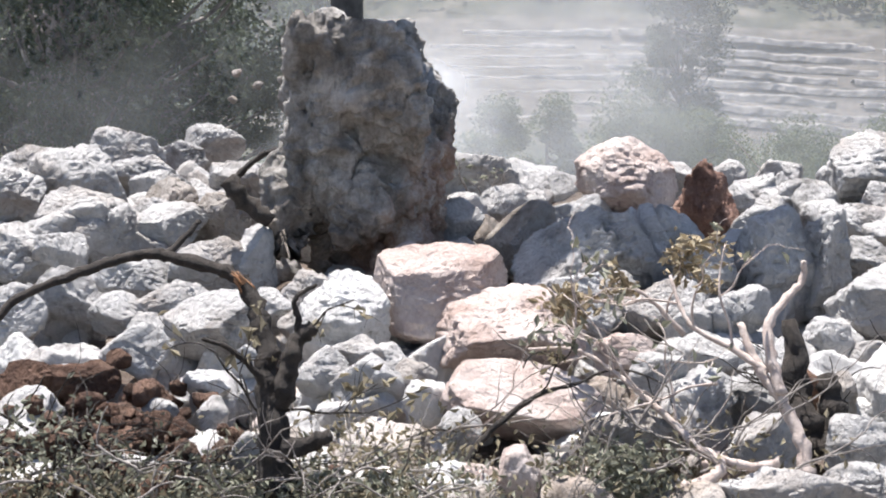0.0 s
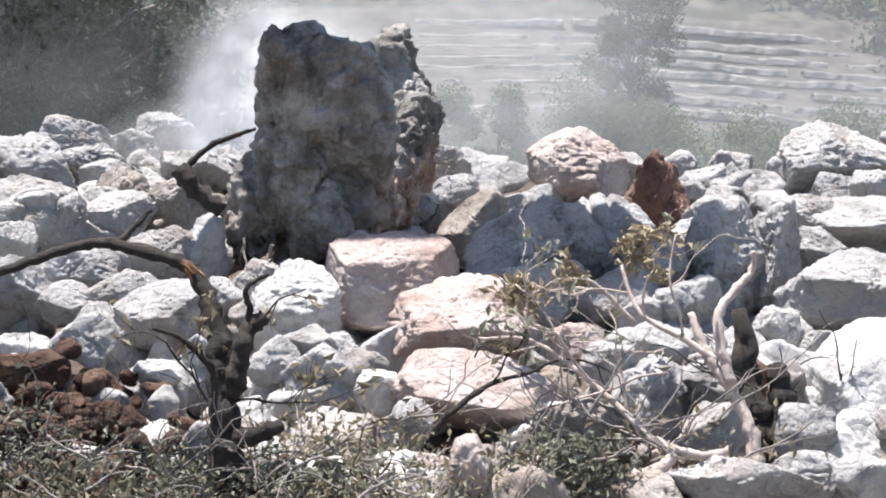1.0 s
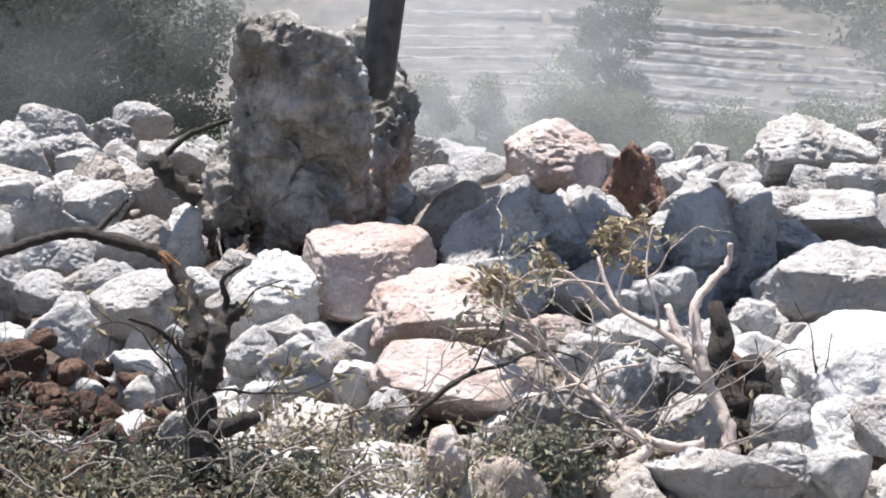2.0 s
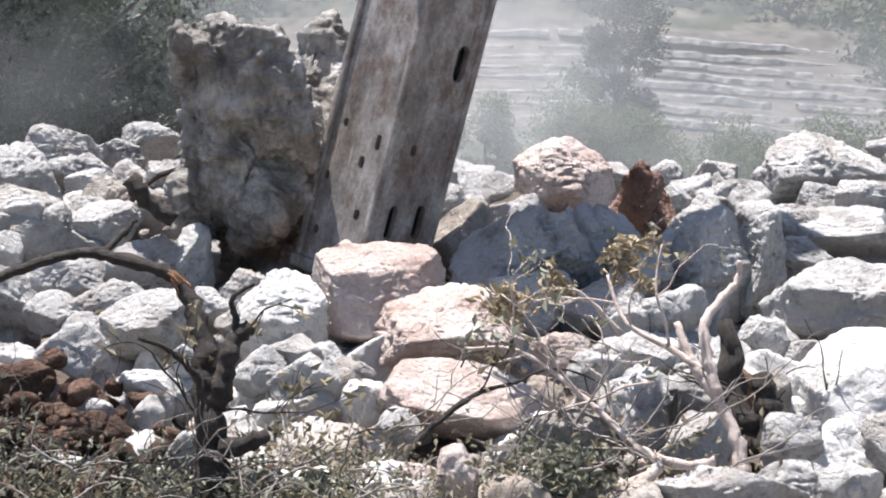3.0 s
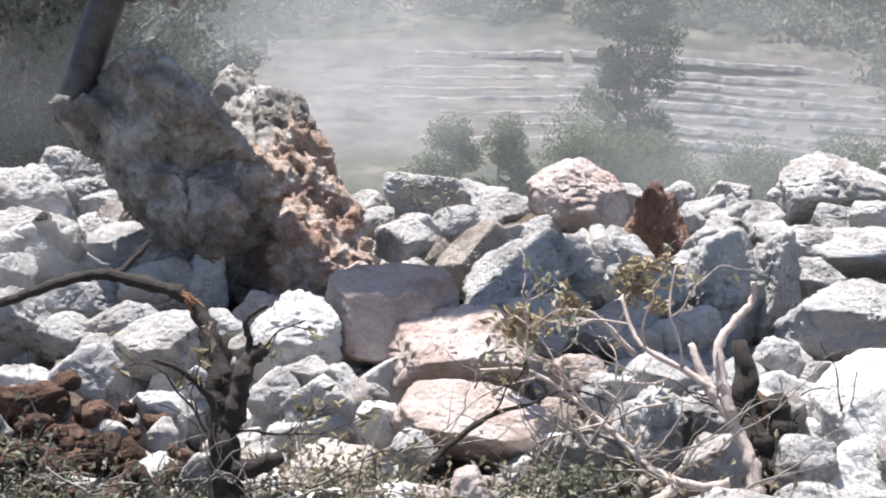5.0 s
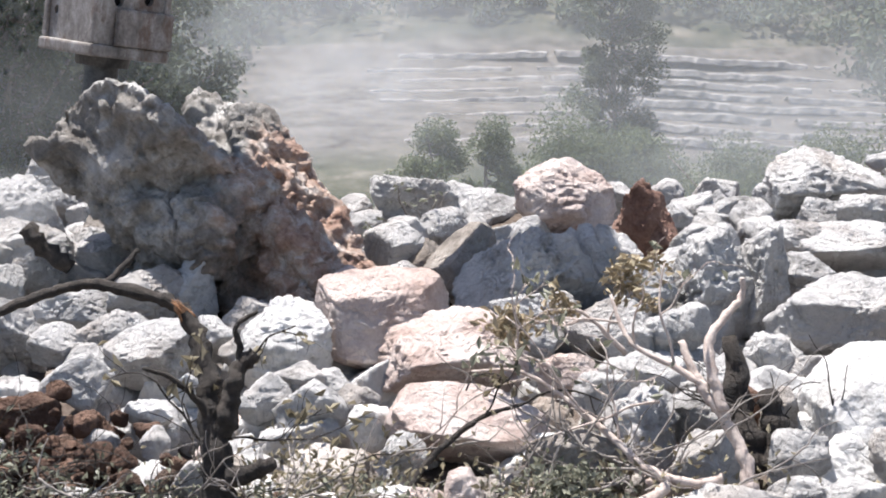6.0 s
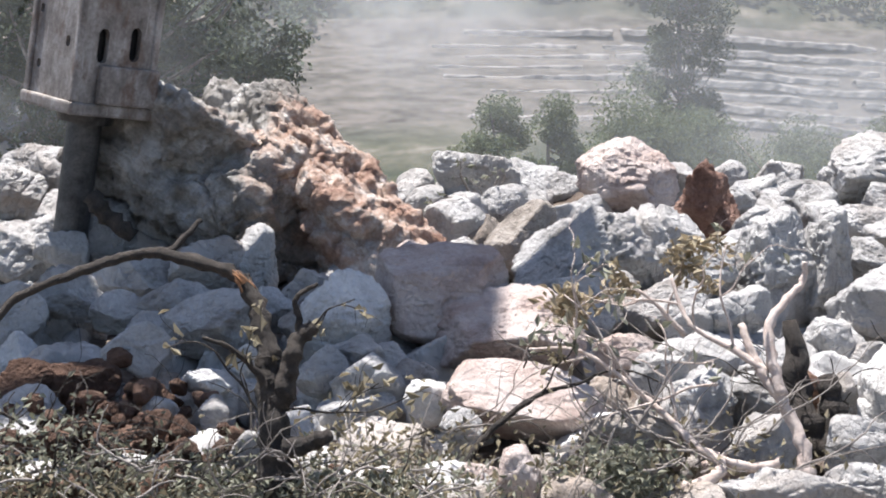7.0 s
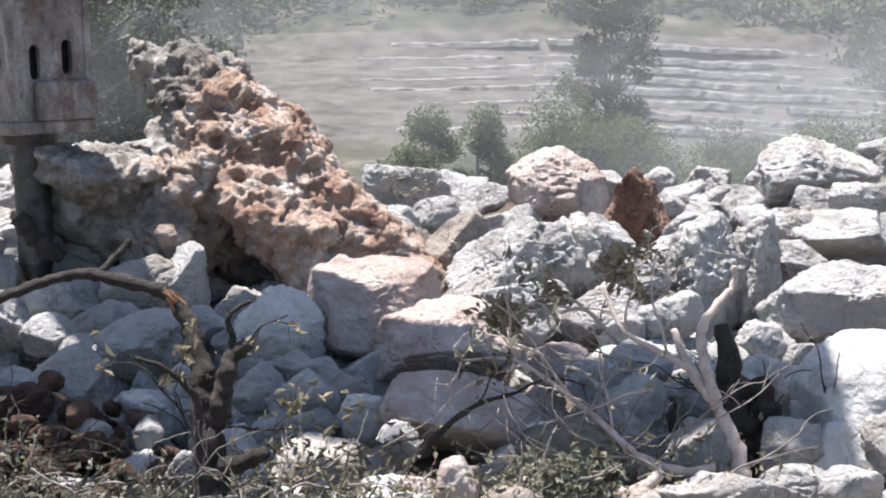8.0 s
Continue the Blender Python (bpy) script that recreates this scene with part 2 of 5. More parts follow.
def fractal(p, scale, octaves, seed, gain=0.5):
    total, amp = 0, 1.0
    for o in range(octaves):
        total = total + amp * lattice(p * scale * 2.03 ** o + 17.3 * o, seed + o)
        amp *= gain
    return total


SPHERES = {}


def sphere(detail):
    """Vertices and triangles of a unit geodesic sphere."""
    if detail not in SPHERES:
        bm = bmesh.new()
        bmesh.ops.create_icosphere(bm, subdivisions=detail, radius=1.0)
        bm.verts.ensure_lookup_table()
        SPHERES[detail] = (np.array([v.co[:] for v in bm.verts]), np.array([[v.index for v in f.verts] for f in bm.faces]))
        bm.free()
    return SPHERES[detail]


def mesh_of(name, verts, faces, mat, smooth=True):
    me = bpy.data.meshes.new(name)
    me.from_pydata(np.asarray(verts).tolist(), [], np.asarray(faces).tolist() if isinstance(faces, np.ndarray) else faces)
    me.materials.append(mat)
    if smooth:
        me.polygons.foreach_set("use_smooth", [True] * len(me.polygons))
    me.update()
    return me


def rock_shape(detail, size, seed, facets=12, rough=1.0, cuts=(), grooves=None):
    """A broken stone: a ball cut by planes, with chipped edges, bedding steps and pits. cuts: the large faces, each as
    the direction in which it slopes (0 to the right, 90 upwards), how much it faces the front, and how far out it lies."""
    rng = np.random.RandomState(seed * 7 + 3)
    v, f = sphere(detail)
    n = rng.normal(size=(facets, 3))
    n /= np.linalg.norm(n, axis=1)[:, None]
    d = rng.uniform(0.50, 0.86, facets)
    if cuts:
        a = np.radians([c[0] for c in cuts])
        front = np.array([c[1] for c in cuts])
        flat_ = np.sqrt(1 - front ** 2)
        n = np.concatenate([np.stack([np.cos(a) * flat_, -front, np.sin(a) * flat_], axis=1), n[:5]])
        d = np.concatenate([[c[2] for c in cuts], np.maximum(d[:5], 0.76)])
    dot = v @ n.T
    reach = np.where(dot > 0.05, d / np.maximum(dot, 0.05), 9.0)
    reach = np.concatenate([reach, np.full((len(v), 1), 1.02)], axis=1)
    r = -np.log(np.exp(-reach * 60).sum(axis=1)) / 60
    p = v * r[:, None]
    half = np.array(size) / 2
    p = (p - (p.max(axis=0) + p.min(axis=0)) / 2) / ((p.max(axis=0) - p.min(axis=0)) / 2) * half
    big = float(half.mean())
    q = p / big + rng.uniform(0, 50, 3)
    bed = rng.normal(size=3) * np.array([0.4, 0.4, 1.0])
    bed /= np.linalg.norm(bed)
    layer = (q @ bed) * 2.0 + 0.7 * fractal(q, 1.2, 2, seed + 11)
    step = np.abs((layer % 1.0) - 0.5) * 2
    notch = np.exp(-(step / 0.16) ** 2) * np.clip(fractal(q, 1.5, 2, seed + 13) + 0.1, 0, 1)
    ridge = np.abs(fractal(q, 2.2, 3, seed + 1))
    fine = np.abs(fractal(q, 6.5, 3, seed + 5, 0.55))
    pit = np.maximum(0, fractal(q, 4.6, 2, seed + 7) - 0.5)
    blocky = fractal(q, 1.5, 2, seed + 9)
    ledge = np.round(blocky * 2.2) / 2.2 - blocky
    chip = np.maximum(0, fractal(q, 2.1, 1, seed + 15) - 0.25)
    move = 0.05 * fractal(q, 1.1, 2, seed + 3) - 0.09 * notch + 0.04 * (ridge - 0.35) + 0.09 * ledge + 0.035 * (fine - 0.3) - 0.10 * pit - 0.13 * chip
    if grooves is not None:
        across = (p[:, 0] * math.cos(radians(grooves)) + p[:, 2] * math.sin(radians(grooves))) / big
        wave = np.abs(np.sin(across * 7.5 + 1.2 * fractal(q, 0.9, 2, seed + 21)))
        move = move - 0.20 * np.exp(-(wave / 0.32) ** 2) * np.clip(0.9 - (p[:, 0] - 0.3 * p[:, 2]) / big, 0, 1)
    return p + v * (move * big * rough)[:, None], f


def rock(name, label, place, size, seed, mat, lean=0, detail=5, facets=12, rough=1.0, cuts=(), grooves=None):
    v, f = rock_shape(detail, size, seed, facets, rough, cuts, grooves)
    ob = new(name, mesh_of(name, v, f, mat))
    ob.matrix_world = pose(*place, 0, lean, 0)
    return tagged(ob, label, "soil" if name == "soil_clod" else "rock", "clods of soil" if name == "soil_clod" else "rocks of the rubble pile")


def part(name, bm, mat, parent, label=""):
    me = bpy.data.meshes.new(name)
    bm.to_mesh(me)
    bm.free()
    me.materials.append(mat)
    ob = new(name, me)
    ob.parent = parent
    return tagged(ob, label)


def mesh_part(name, me, parent, label=""):
    ob = new(name, me)
    ob.parent = parent
    return tagged(ob, label)


def smoothed(points, steps=6):
    """A rounded line through the points."""
    p = [Vector(q) for q in points]
    p = [p[0] * 2 - p[1], *p, p[-1] * 2 - p[-2]]
    out = []
    for i in range(1, len(p) - 2):
        for s in range(steps):
            u = s / steps
            out.append(0.5 * (2 * p[i] + (p[i + 1] - p[i - 1]) * u + (2 * p[i - 1] - 5 * p[i] + 4 * p[i + 1] - p[i + 2]) * u * u + (3 * p[i] - p[i - 1] - 3 * p[i + 1] + p[i + 2]) * u ** 3))
    return out + [p[-2]]


def tube(points, thick, thin, seed, sides=9, gnarl=0.25, steps=6):
    """Vertices and faces of a gnarled, tapering limb along the points."""
    rng = random.Random(seed)
    line = smoothed(points, steps)
    verts, faces = [], []
    for i, c in enumerate(line):
        ahead = (line[min(i + 1, len(line) - 1)] - line[max(i - 1, 0)]).normalized()
        side = ahead.cross(Vector((0.3, 0.9, 0.2))).normalized()
        up = side.cross(ahead)
        r = thick + (thin - thick) * i / (len(line) - 1)
        r *= 1 + gnarl * (rng.random() - 0.5)
        c = c + (side * (rng.random() - 0.5) + up * (rng.random() - 0.5)) * r * gnarl * 1.6
        for k in range(sides):
            a = 2 * math.pi * k / sides
            verts.append(c + (side * math.cos(a) + up * math.sin(a)) * r * (1 + gnarl * 0.7 * (rng.random() - 0.5)))
    for i in range(len(line) - 1):
        for k in range(sides):
            a, b = i * sides + k, i * sides + (k + 1) % sides
            faces.append((a, b, b + sides, a + sides))
    faces += [tuple(range(sides))[::-1], tuple(range(len(verts) - sides, len(verts)))]
    return [v[:] for v in verts], faces


def joined(pieces):
    verts, faces = [], []
    for v, f in pieces:
        n = len(verts)
        verts += list(v)
        faces += [tuple(i + n for i in q) for q in f]
    return verts, faces


def twigs(start, way, length, thick, depth, rng, out, droop=0.15, tips=None):
    """Forking twigs that grow from start; the tips gather the places for leaves."""
    pts, p, d = [start], Vector(start), Vector(way).normalized()
    for _ in range(4):
        d = (d + Vector((rng.uniform(-0.4, 0.4), rng.uniform(-0.4, 0.4), rng.uniform(-0.4, 0.4) - droop * 0.3))).normalized()
        p = p + d * length / 4
        pts.append(p.copy())
    out.append(tube(pts, thick, thick * 0.55, rng.random(), sides=5, gnarl=0.3, steps=3))
    if tips is not None:
        tips += [q for q in pts[1:]] if depth <= 1 else []
    if depth > 0:
        for q in pts[2:]:
            if rng.random() < 0.8:
                turn = Vector((rng.uniform(-1, 1), rng.uniform(-1, 1), rng.uniform(-0.7, 1)))
                twigs(q, (d + turn).normalized(), length * rng.uniform(0.45, 0.75), thick * 0.55, depth - 1, rng, out, droop, tips)


def leaves(places, long, wide, rng, spread):
    """Small folded leaves round the places: two bent halves each."""
    n = len(places)
    c = np.array(places) + rng.normal(scale=spread, size=(n, 3))
    a = rng.normal(size=(n, 3))
    a /= np.linalg.norm(a, axis=1)[:, None]
    b = np.cross(a, rng.normal(size=(n, 3)))
    b /= np.linalg.norm(b, axis=1)[:, None]
    k = np.cross(a, b)
    s = rng.uniform(0.6, 1.35, (n, 1))
    L, W = a * long * s, b * wide * s
    lift = k * wide * s * 0.5
    v = np.stack([c - L / 2, c + W / 2 + lift, c + L / 2, c - W / 2 + lift], axis=1).reshape(-1, 3)
    i = np.arange(n)[:, None] * 4
    f = np.concatenate([i + np.array([[0, 1, 2]]), i + np.array([[0, 2, 3]])])
    return v, f


# ---- ground ----
def land(x, y):
    """Height of the ground: a rubble slope up to a crest, a valley behind it and a hill beyond."""
    x, y = np.asarray(x, float), np.asarray(y, float)
    slope = 0.145 * (y - 4.65)
    crest = 9.2
    back = 0.145 * (crest - 4.65) - 0.12 * (y - crest)
    z = np.where(y < crest, slope, np.maximum(back, -7.5))
    z = np.where(y < 3.0, -0.24, z)
    hill = -7.5 + np.maximum(0, y - 62) * 0.162 + np.maximum(0, y - 112) * 0.30
    hill = hill - 0.08 * np.clip(x - 9, 0, 22) * np.clip((y - 70) / 16, 0, 1)
    return np.maximum(z, np.where(y > 60, hill, -99.0))


def build_ground():
    ys = np.concatenate([np.arange(-60, 3, 4.0), np.arange(3, 11.5, 0.06), np.arange(11.5, 30, 0.5), np.arange(30, 90, 3), np.arange(90, 125, 0.8), np.arange(125, 620, 12)])
    xs = np.concatenate([np.arange(-400, -20, 20.0), np.arange(-20, -3.2, 0.7), np.arange(-3.2, 3.4, 0.06), np.arange(3.4, 20, 0.7), np.arange(20, 401, 20)])
    X, Y = np.meshgrid(xs, ys)
    Z = land(X, Y)
    flat = np.stack([X.ravel(), Y.ravel(), np.zeros(X.size)], axis=1)
    near = ((Y > 2.5) & (Y < 11.5)).ravel()
    rough = 0.05 * fractal(flat, 2.2, 4, 5) + 0.03 * fractal(flat, 9, 3, 8)
    far = 0.9 * fractal(flat, 0.06, 4, 11) * np.clip((Y.ravel() - 14) / 40, 0, 1)
    far = np.where(((Y > 84) & (Y < 116) & (X > -16) & (X < 32)).ravel(), far * 0.1, far)
    flat[:, 2] = Z.ravel() + np.where(near, rough, far)
    w = len(xs)
    a = (np.arange(len(ys) - 1)[:, None] * w + np.arange(w - 1)[None]).ravel()
    f = np.stack([a, a + 1, a + 1 + w, a + w], axis=1)
    tagged(new("ground", mesh_of("ground", flat, f, GROUND)), "dusty rubble slope, valley and dry hillside", "ground", kind="structure")


build_ground()


def terrace_wall(x0, x1, y, z, tall, seed):
    """A dry-stone wall that holds a field terrace on the far hill."""
    rng = np.random.RandomState(seed)
    n = int((x1 - x0) / 0.35)
    xs = np.linspace(x0, x1, n)
    line = np.stack([xs, np.zeros(n), np.zeros(n)], axis=1)
    sag = 0.16 * fractal(line, 0.12, 3, 4) + 0.06 * fractal(line, 0.8, 2, seed)
    bend = 1.2 * fractal(line, 0.06, 2, 3)
    drop = land(xs, y) - land(8, y)
    verts, faces = [], []
    for i in range(n):
        t = z + sag[i] + drop[i]
        h = tall * (0.9 + 0.2 * rng.rand())
        yy = y + bend[i]
        verts += [(xs[i], yy - 0.25 + 0.05 * rng.randn(), t - h), (xs[i], yy - 0.1, t - 0.06 + 0.03 * rng.randn()), (xs[i], yy + 0.2, t + 0.03 * rng.randn()), (xs[i], yy + 1.1 + 0.3 * rng.rand(), t - 0.25)]
    for i in range(n - 1):
        a = i * 4
        faces += [(a + k, a + k + 4, a + k + 5, a + k + 1) for k in range(3)]
    ob = new("terrace_wall", mesh_of("terrace_wall", verts, faces, WALL_STONE, False))
    tagged(ob, "pale dry-stone terrace wall on the far hillside", "terrace wall", "field terraces")


rng_t = random.Random(8)
for i in range(8):
    y = 88 + 3.6 * i
    x = -1 - 0.4 * i + rng_t.uniform(-1, 2)
    while x < 24 + 0.5 * i:
        long = rng_t.uniform(6, 15)
        terrace_wall(x, x + long, y + rng_t.uniform(-0.25, 0.25), float(land(8, y)) + rng_t.uniform(0.2, 0.34), rng_t.uniform(0.32, 0.5), 30 + i)
        x += long + rng_t.uniform(-0.5, 1.8)


# ---- trees behind the pile ----
def tree(name, label, x, y, tall, wide, seed, leaf_mat, count, leaf_long, clumps=26, low=0.25, trunk_r=0.09, slim=1.0, bark=None, tuft=(0.12, 0.27)):
    """A tapered trunk with limbs and a ragged crown of small leaves."""
    rng, nr = random.Random(seed), np.random.RandomState(seed)
    base = float(land(x, y)) - 0.15
    root = new(name)
    root.location = (x, y, base)
    limbs, spots = [], []
    top = Vector((rng.uniform(-0.2, 0.2), rng.uniform(-0.2, 0.2), tall * 0.92))
    mid = Vector((rng.uniform(-0.15, 0.15) * wide, 0, tall * 0.5))
    limbs.append(tube([(0, 0, 0), mid * 0.5, mid, (mid + top) / 2, top], trunk_r, trunk_r * 0.2, seed, gnarl=0.2))
    for k in range(clumps):
        h = low + (1 - low) * (k + rng.random()) / clumps
        a = rng.uniform(0, 2 * math.pi)
        out = wide / 2 * (0.35 + 0.65 * rng.random()) * (math.sin(math.pi * min(1, 0.18 + 0.8 * h)) ** slim)
        start = Vector((0, 0, 0)).lerp(mid, min(1, h * 1.6)) if h < 0.55 else mid.lerp(top, (h - 0.5) * 1.9)
        end = Vector((math.cos(a) * out, math.sin(a) * out, h * tall + rng.uniform(-0.1, 0.15) * wide))
        limbs.append(tube([start, start.lerp(end, 0.5) + Vector((0, 0, -0.08 * wide)), end], trunk_r * 0.35, trunk_r * 0.08, rng.random(), sides=5, steps=3))
        size = wide * rng.uniform(*tuft)
        m = count // clumps
        d = nr.normal(size=(m, 3))
        d *= (nr.rand(m, 1) ** 0.45) / np.linalg.norm(d, axis=1)[:, None]
        spots.append(np.array(end[:]) + d * size * np.array([1.15, 1.15, 0.8]))
    v, f = joined(limbs)
    mesh_part("trunk", mesh_of("trunk", v, f, bark or BARK_GREY), root)
    lv, lf = leaves(np.concatenate(spots), leaf_long, leaf_long * 0.5, nr, wide * 0.012)
    mesh_part("crown", mesh_of("crown", lv, lf, leaf_mat, False), root)
    return tagged(root, label, "tree", "trees in the valley")


tree("oak_tree", "dark evergreen oak behind the rubble pile", -3.7, 13.5, 4.8, 3.6, 1, LEAF_DARK, 42000, 0.06, 130, 0.08, 0.12, tuft=(0.06, 0.13))
tree("oak_tree", "dark evergreen oak with bare twigs at its edge", -2.8, 15.0, 4.0, 2.4, 2, LEAF_DARK, 26000, 0.06, 90, 0.06, 0.10, tuft=(0.06, 0.14))
tree("oak_tree", "dense evergreen oak in the valley", -5.2, 16.0, 5.8, 4.2, 3, LEAF_DARK, 34000, 0.07, 110, 0.06, 0.14, tuft=(0.06, 0.13))
tree("slender_tree", "tall slender grey-green tree in the valley", 3.18, 28.0, 5.9, 1.45, 4, LEAF_DARK, 24000, 0.07, 110, 0.08, 0.07, 0.35, tuft=(0.09, 0.2))
tree("olive_tree", "low dusty olive shrub below the slender tree", 1.75, 20.0, 1.35, 1.7, 5, LEAF_GREEN, 15000, 0.05, 30, 0.1, 0.05)
tree("olive_tree", "low dusty olive shrub below the slender tree", 2.7, 21.0, 1.25, 1.5, 6, LEAF_GREEN, 12000, 0.05, 26, 0.1, 0.05)
tree("olive_tree", "dusty olive shrub behind the crest", 0.05, 19.0, 1.4, 0.9, 7, LEAF_GREEN, 7000, 0.05, 18, 0.1, 0.04)
tree("olive_tree", "dusty olive shrub behind the crest", 0.75, 19.3, 1.35, 0.8, 8, LEAF_GREEN, 7000, 0.05, 18, 0.1, 0.04)
tree("olive_tree", "dusty grey-green shrub before the terraces", 4.4, 24.0, 1.15, 1.9, 9, LEAF_GREEN, 11000, 0.055, 24, 0.1, 0.05)
tree("olive_tree", "dusty grey-green shrub before the terraces", 5.6, 23.0, 1.1, 1.9, 10, LEAF_GREEN, 11000, 0.055, 24, 0.1, 0.05)
tree("olive_tree", "dusty grey-green shrub beyond the pile", 7.2, 24.0, 1.5, 2.2, 11, LEAF_GREEN, 11000, 0.055, 24, 0.1, 0.05)
for k in range(12):
    nr_ = random.Random(900 + k)
    sy = nr_.uniform(20, 34)
    sx = nr_.uniform(-0.10, 0.34) * sy
    tree("valley_shrub", "low grey-green shrub on the valley floor", sx, sy, nr_.uniform(0.5, 1.15), nr_.uniform(1.2, 2.4), 60 + k, LEAF_GREEN, 4000, 0.055, 18, 0.15, 0.04)


def forest():
    """Scrub and woods that cover the hill round the terraces."""
    nr = np.random.RandomState(5)
    places = []
    for _ in range(6000):
        x, y = nr.uniform(-70, 85), 84 + 150 * nr.rand() ** 1.4
        inside = -13 < x < 28 and y < 118
        if inside or y < 84:
            continue
        if 118 < y < 122 and -10 < x < 30 and nr.rand() < 0.4:
            continue
        z = float(land(x, y))
        s = nr.uniform(1.0, 2.4)
        d = nr.normal(size=(46, 3))
        d *= (nr.rand(46, 1) ** 0.4) / np.linalg.norm(d, axis=1)[:, None]
        d[:, 2] = np.abs(d[:, 2]) * 1.3
        places.append(np.array([x, y, z]) + d * s)
    v, f = leaves(np.concatenate(places), 0.6, 0.4, nr, 0.1)
    tagged(new("woods", mesh_of("woods", v, f, LEAF_DARK, False)), "dark scrub and woods on the far hillside", "woods", kind="stuff")


forest()

# ---- rocks of the pile ----
rock("rock", "pale grey weathered limestone rock in the rubble", (-2.17, 8.70, 0.82), (0.35, 0.27, 0.28), 1, LIMESTONE, lean=0, detail=6)
rock("boulder", "pale grey weathered limestone rock in the rubble", (-2.11, 9.45, 0.88), (0.45, 0.33, 0.34), 2, LIMESTONE, lean=0, detail=6)
rock("boulder", "pale grey weathered limestone rock in the rubble", (-1.90, 9.02, 0.80), (0.46, 0.29, 0.23), 3, LIMESTONE, lean=0, detail=6)
rock("rock", "brown soil-stained limestone rock", (-1.54, 7.86, 0.73), (0.31, 0.27, 0.33), 4, BROWN_STONE, lean=-20, detail=6)
rock("boulder", "pale grey weathered limestone rock in the rubble", (-1.84, 7.54, 0.69), (0.52, 0.38, 0.38), 5, LIMESTONE, lean=0, detail=6)
rock("rock", "pale grey weathered limestone rock in the rubble", (-1.59, 7.52, 0.61), (0.30, 0.19, 0.15), 6, LIMESTONE, lean=0, detail=5)
rock("boulder", "crumbly heap of broken limestone with soil", (-1.22, 7.72, 0.69), (0.45, 0.32, 0.31), 7, BROWN_STONE, lean=0, detail=6)
rock("rock", "pale grey weathered limestone rock in the rubble", (-1.02, 7.04, 0.61), (0.19, 0.22, 0.32), 8, LIMESTONE, lean=0, detail=6)
rock("rock", "pale grey weathered limestone rock in the rubble", (-1.20, 6.98, 0.58), (0.35, 0.27, 0.28), 9, LIMESTONE, lean=0, detail=6)
rock("rock", "pale grey weathered limestone rock in the rubble", (-1.72, 6.62, 0.52), (0.29, 0.23, 0.26), 10, LIMESTONE, lean=0, detail=5)
rock("boulder", "pale grey weathered limestone rock in the rubble", (-1.53, 7.02, 0.55), (0.46, 0.27, 0.18), 11, LIMESTONE, lean=0, detail=6)
rock("rock", "pale grey weathered limestone rock in the rubble", (-1.48, 6.49, 0.47), (0.28, 0.20, 0.19), 12, LIMESTONE, lean=0, detail=5)
rock("rock", "pale grey weathered limestone rock in the rubble", (-1.27, 6.54, 0.49), (0.33, 0.23, 0.21), 13, LIMESTONE, lean=0, detail=6)
rock("rock", "large grey limestone rock with a shaded underside", (-1.06, 6.17, 0.46), (0.39, 0.29, 0.30), 14, LIMESTONE, lean=0, detail=6, cuts=((112, 0.40, 0.52), (255, 0.72, 0.52), (350, 0.6, 0.62), (190, 0.5, 0.7)))
rock("rock", "pale grey weathered limestone rock in the rubble", (-1.30, 5.96, 0.41), (0.28, 0.22, 0.25), 15, LIMESTONE, lean=0, detail=5)
rock("rock", "pale grey weathered limestone rock in the rubble", (-0.87, 6.50, 0.48), (0.22, 0.18, 0.20), 16, LIMESTONE, lean=0, detail=5)
rock("rock", "pale grey weathered limestone rock in the rubble", (-1.89, 7.17, 0.60), (0.23, 0.20, 0.23), 17, LIMESTONE, lean=0, detail=5)
rock("boulder", "pale grey weathered limestone rock in the rubble", (-2.39, 8.15, 0.77), (0.44, 0.34, 0.35), 18, LIMESTONE, lean=0, detail=6)
rock("rock", "pale grey weathered limestone rock in the rubble", (-2.10, 7.21, 0.61), (0.39, 0.29, 0.29), 19, LIMESTONE, lean=0, detail=6)
rock("rock", "pale grey weathered limestone rock in the rubble", (-1.93, 6.37, 0.48), (0.39, 0.28, 0.28), 20, LIMESTONE, lean=0, detail=6)
rock("rock", "pale grey weathered limestone rock in the rubble", (-2.51, 8.99, 0.85), (0.39, 0.28, 0.26), 21, LIMESTONE, lean=0, detail=6)
rock("rock", "pale grey weathered limestone rock in the rubble", (-1.31, 8.73, 0.77), (0.41, 0.30, 0.28), 22, LIMESTONE, lean=0, detail=6)
rock("rock", "pale grey weathered limestone rock in the rubble", (-1.18, 8.98, 0.78), (0.36, 0.26, 0.26), 23, LIMESTONE, lean=0, detail=6)
rock("boulder", "pale grey weathered limestone rock in the rubble", (-1.86, 11.00, 0.82), (0.44, 0.32, 0.32), 24, LIMESTONE, lean=0, detail=6)
rock("boulder", "pale grey weathered limestone rock in the rubble", (-2.05, 10.60, 0.76), (0.46, 0.31, 0.27), 25, LIMESTONE, lean=0, detail=6)
rock("rock", "freshly broken white limestone rock", (-1.01, 5.73, 0.34), (0.18, 0.13, 0.13), 26, WHITE_STONE, lean=0, detail=5)
rock("rock", "pale grey weathered limestone rock in the rubble", (-1.13, 5.52, 0.30), (0.14, 0.11, 0.10), 27, LIMESTONE, lean=0, detail=4)
rock("rock", "pale grey weathered limestone rock in the rubble", (-0.94, 5.43, 0.30), (0.12, 0.11, 0.14), 28, LIMESTONE, lean=0, detail=4)
rock("rock", "freshly broken white limestone rock", (-0.89, 5.90, 0.38), (0.14, 0.13, 0.18), 29, WHITE_STONE, lean=0, detail=5)
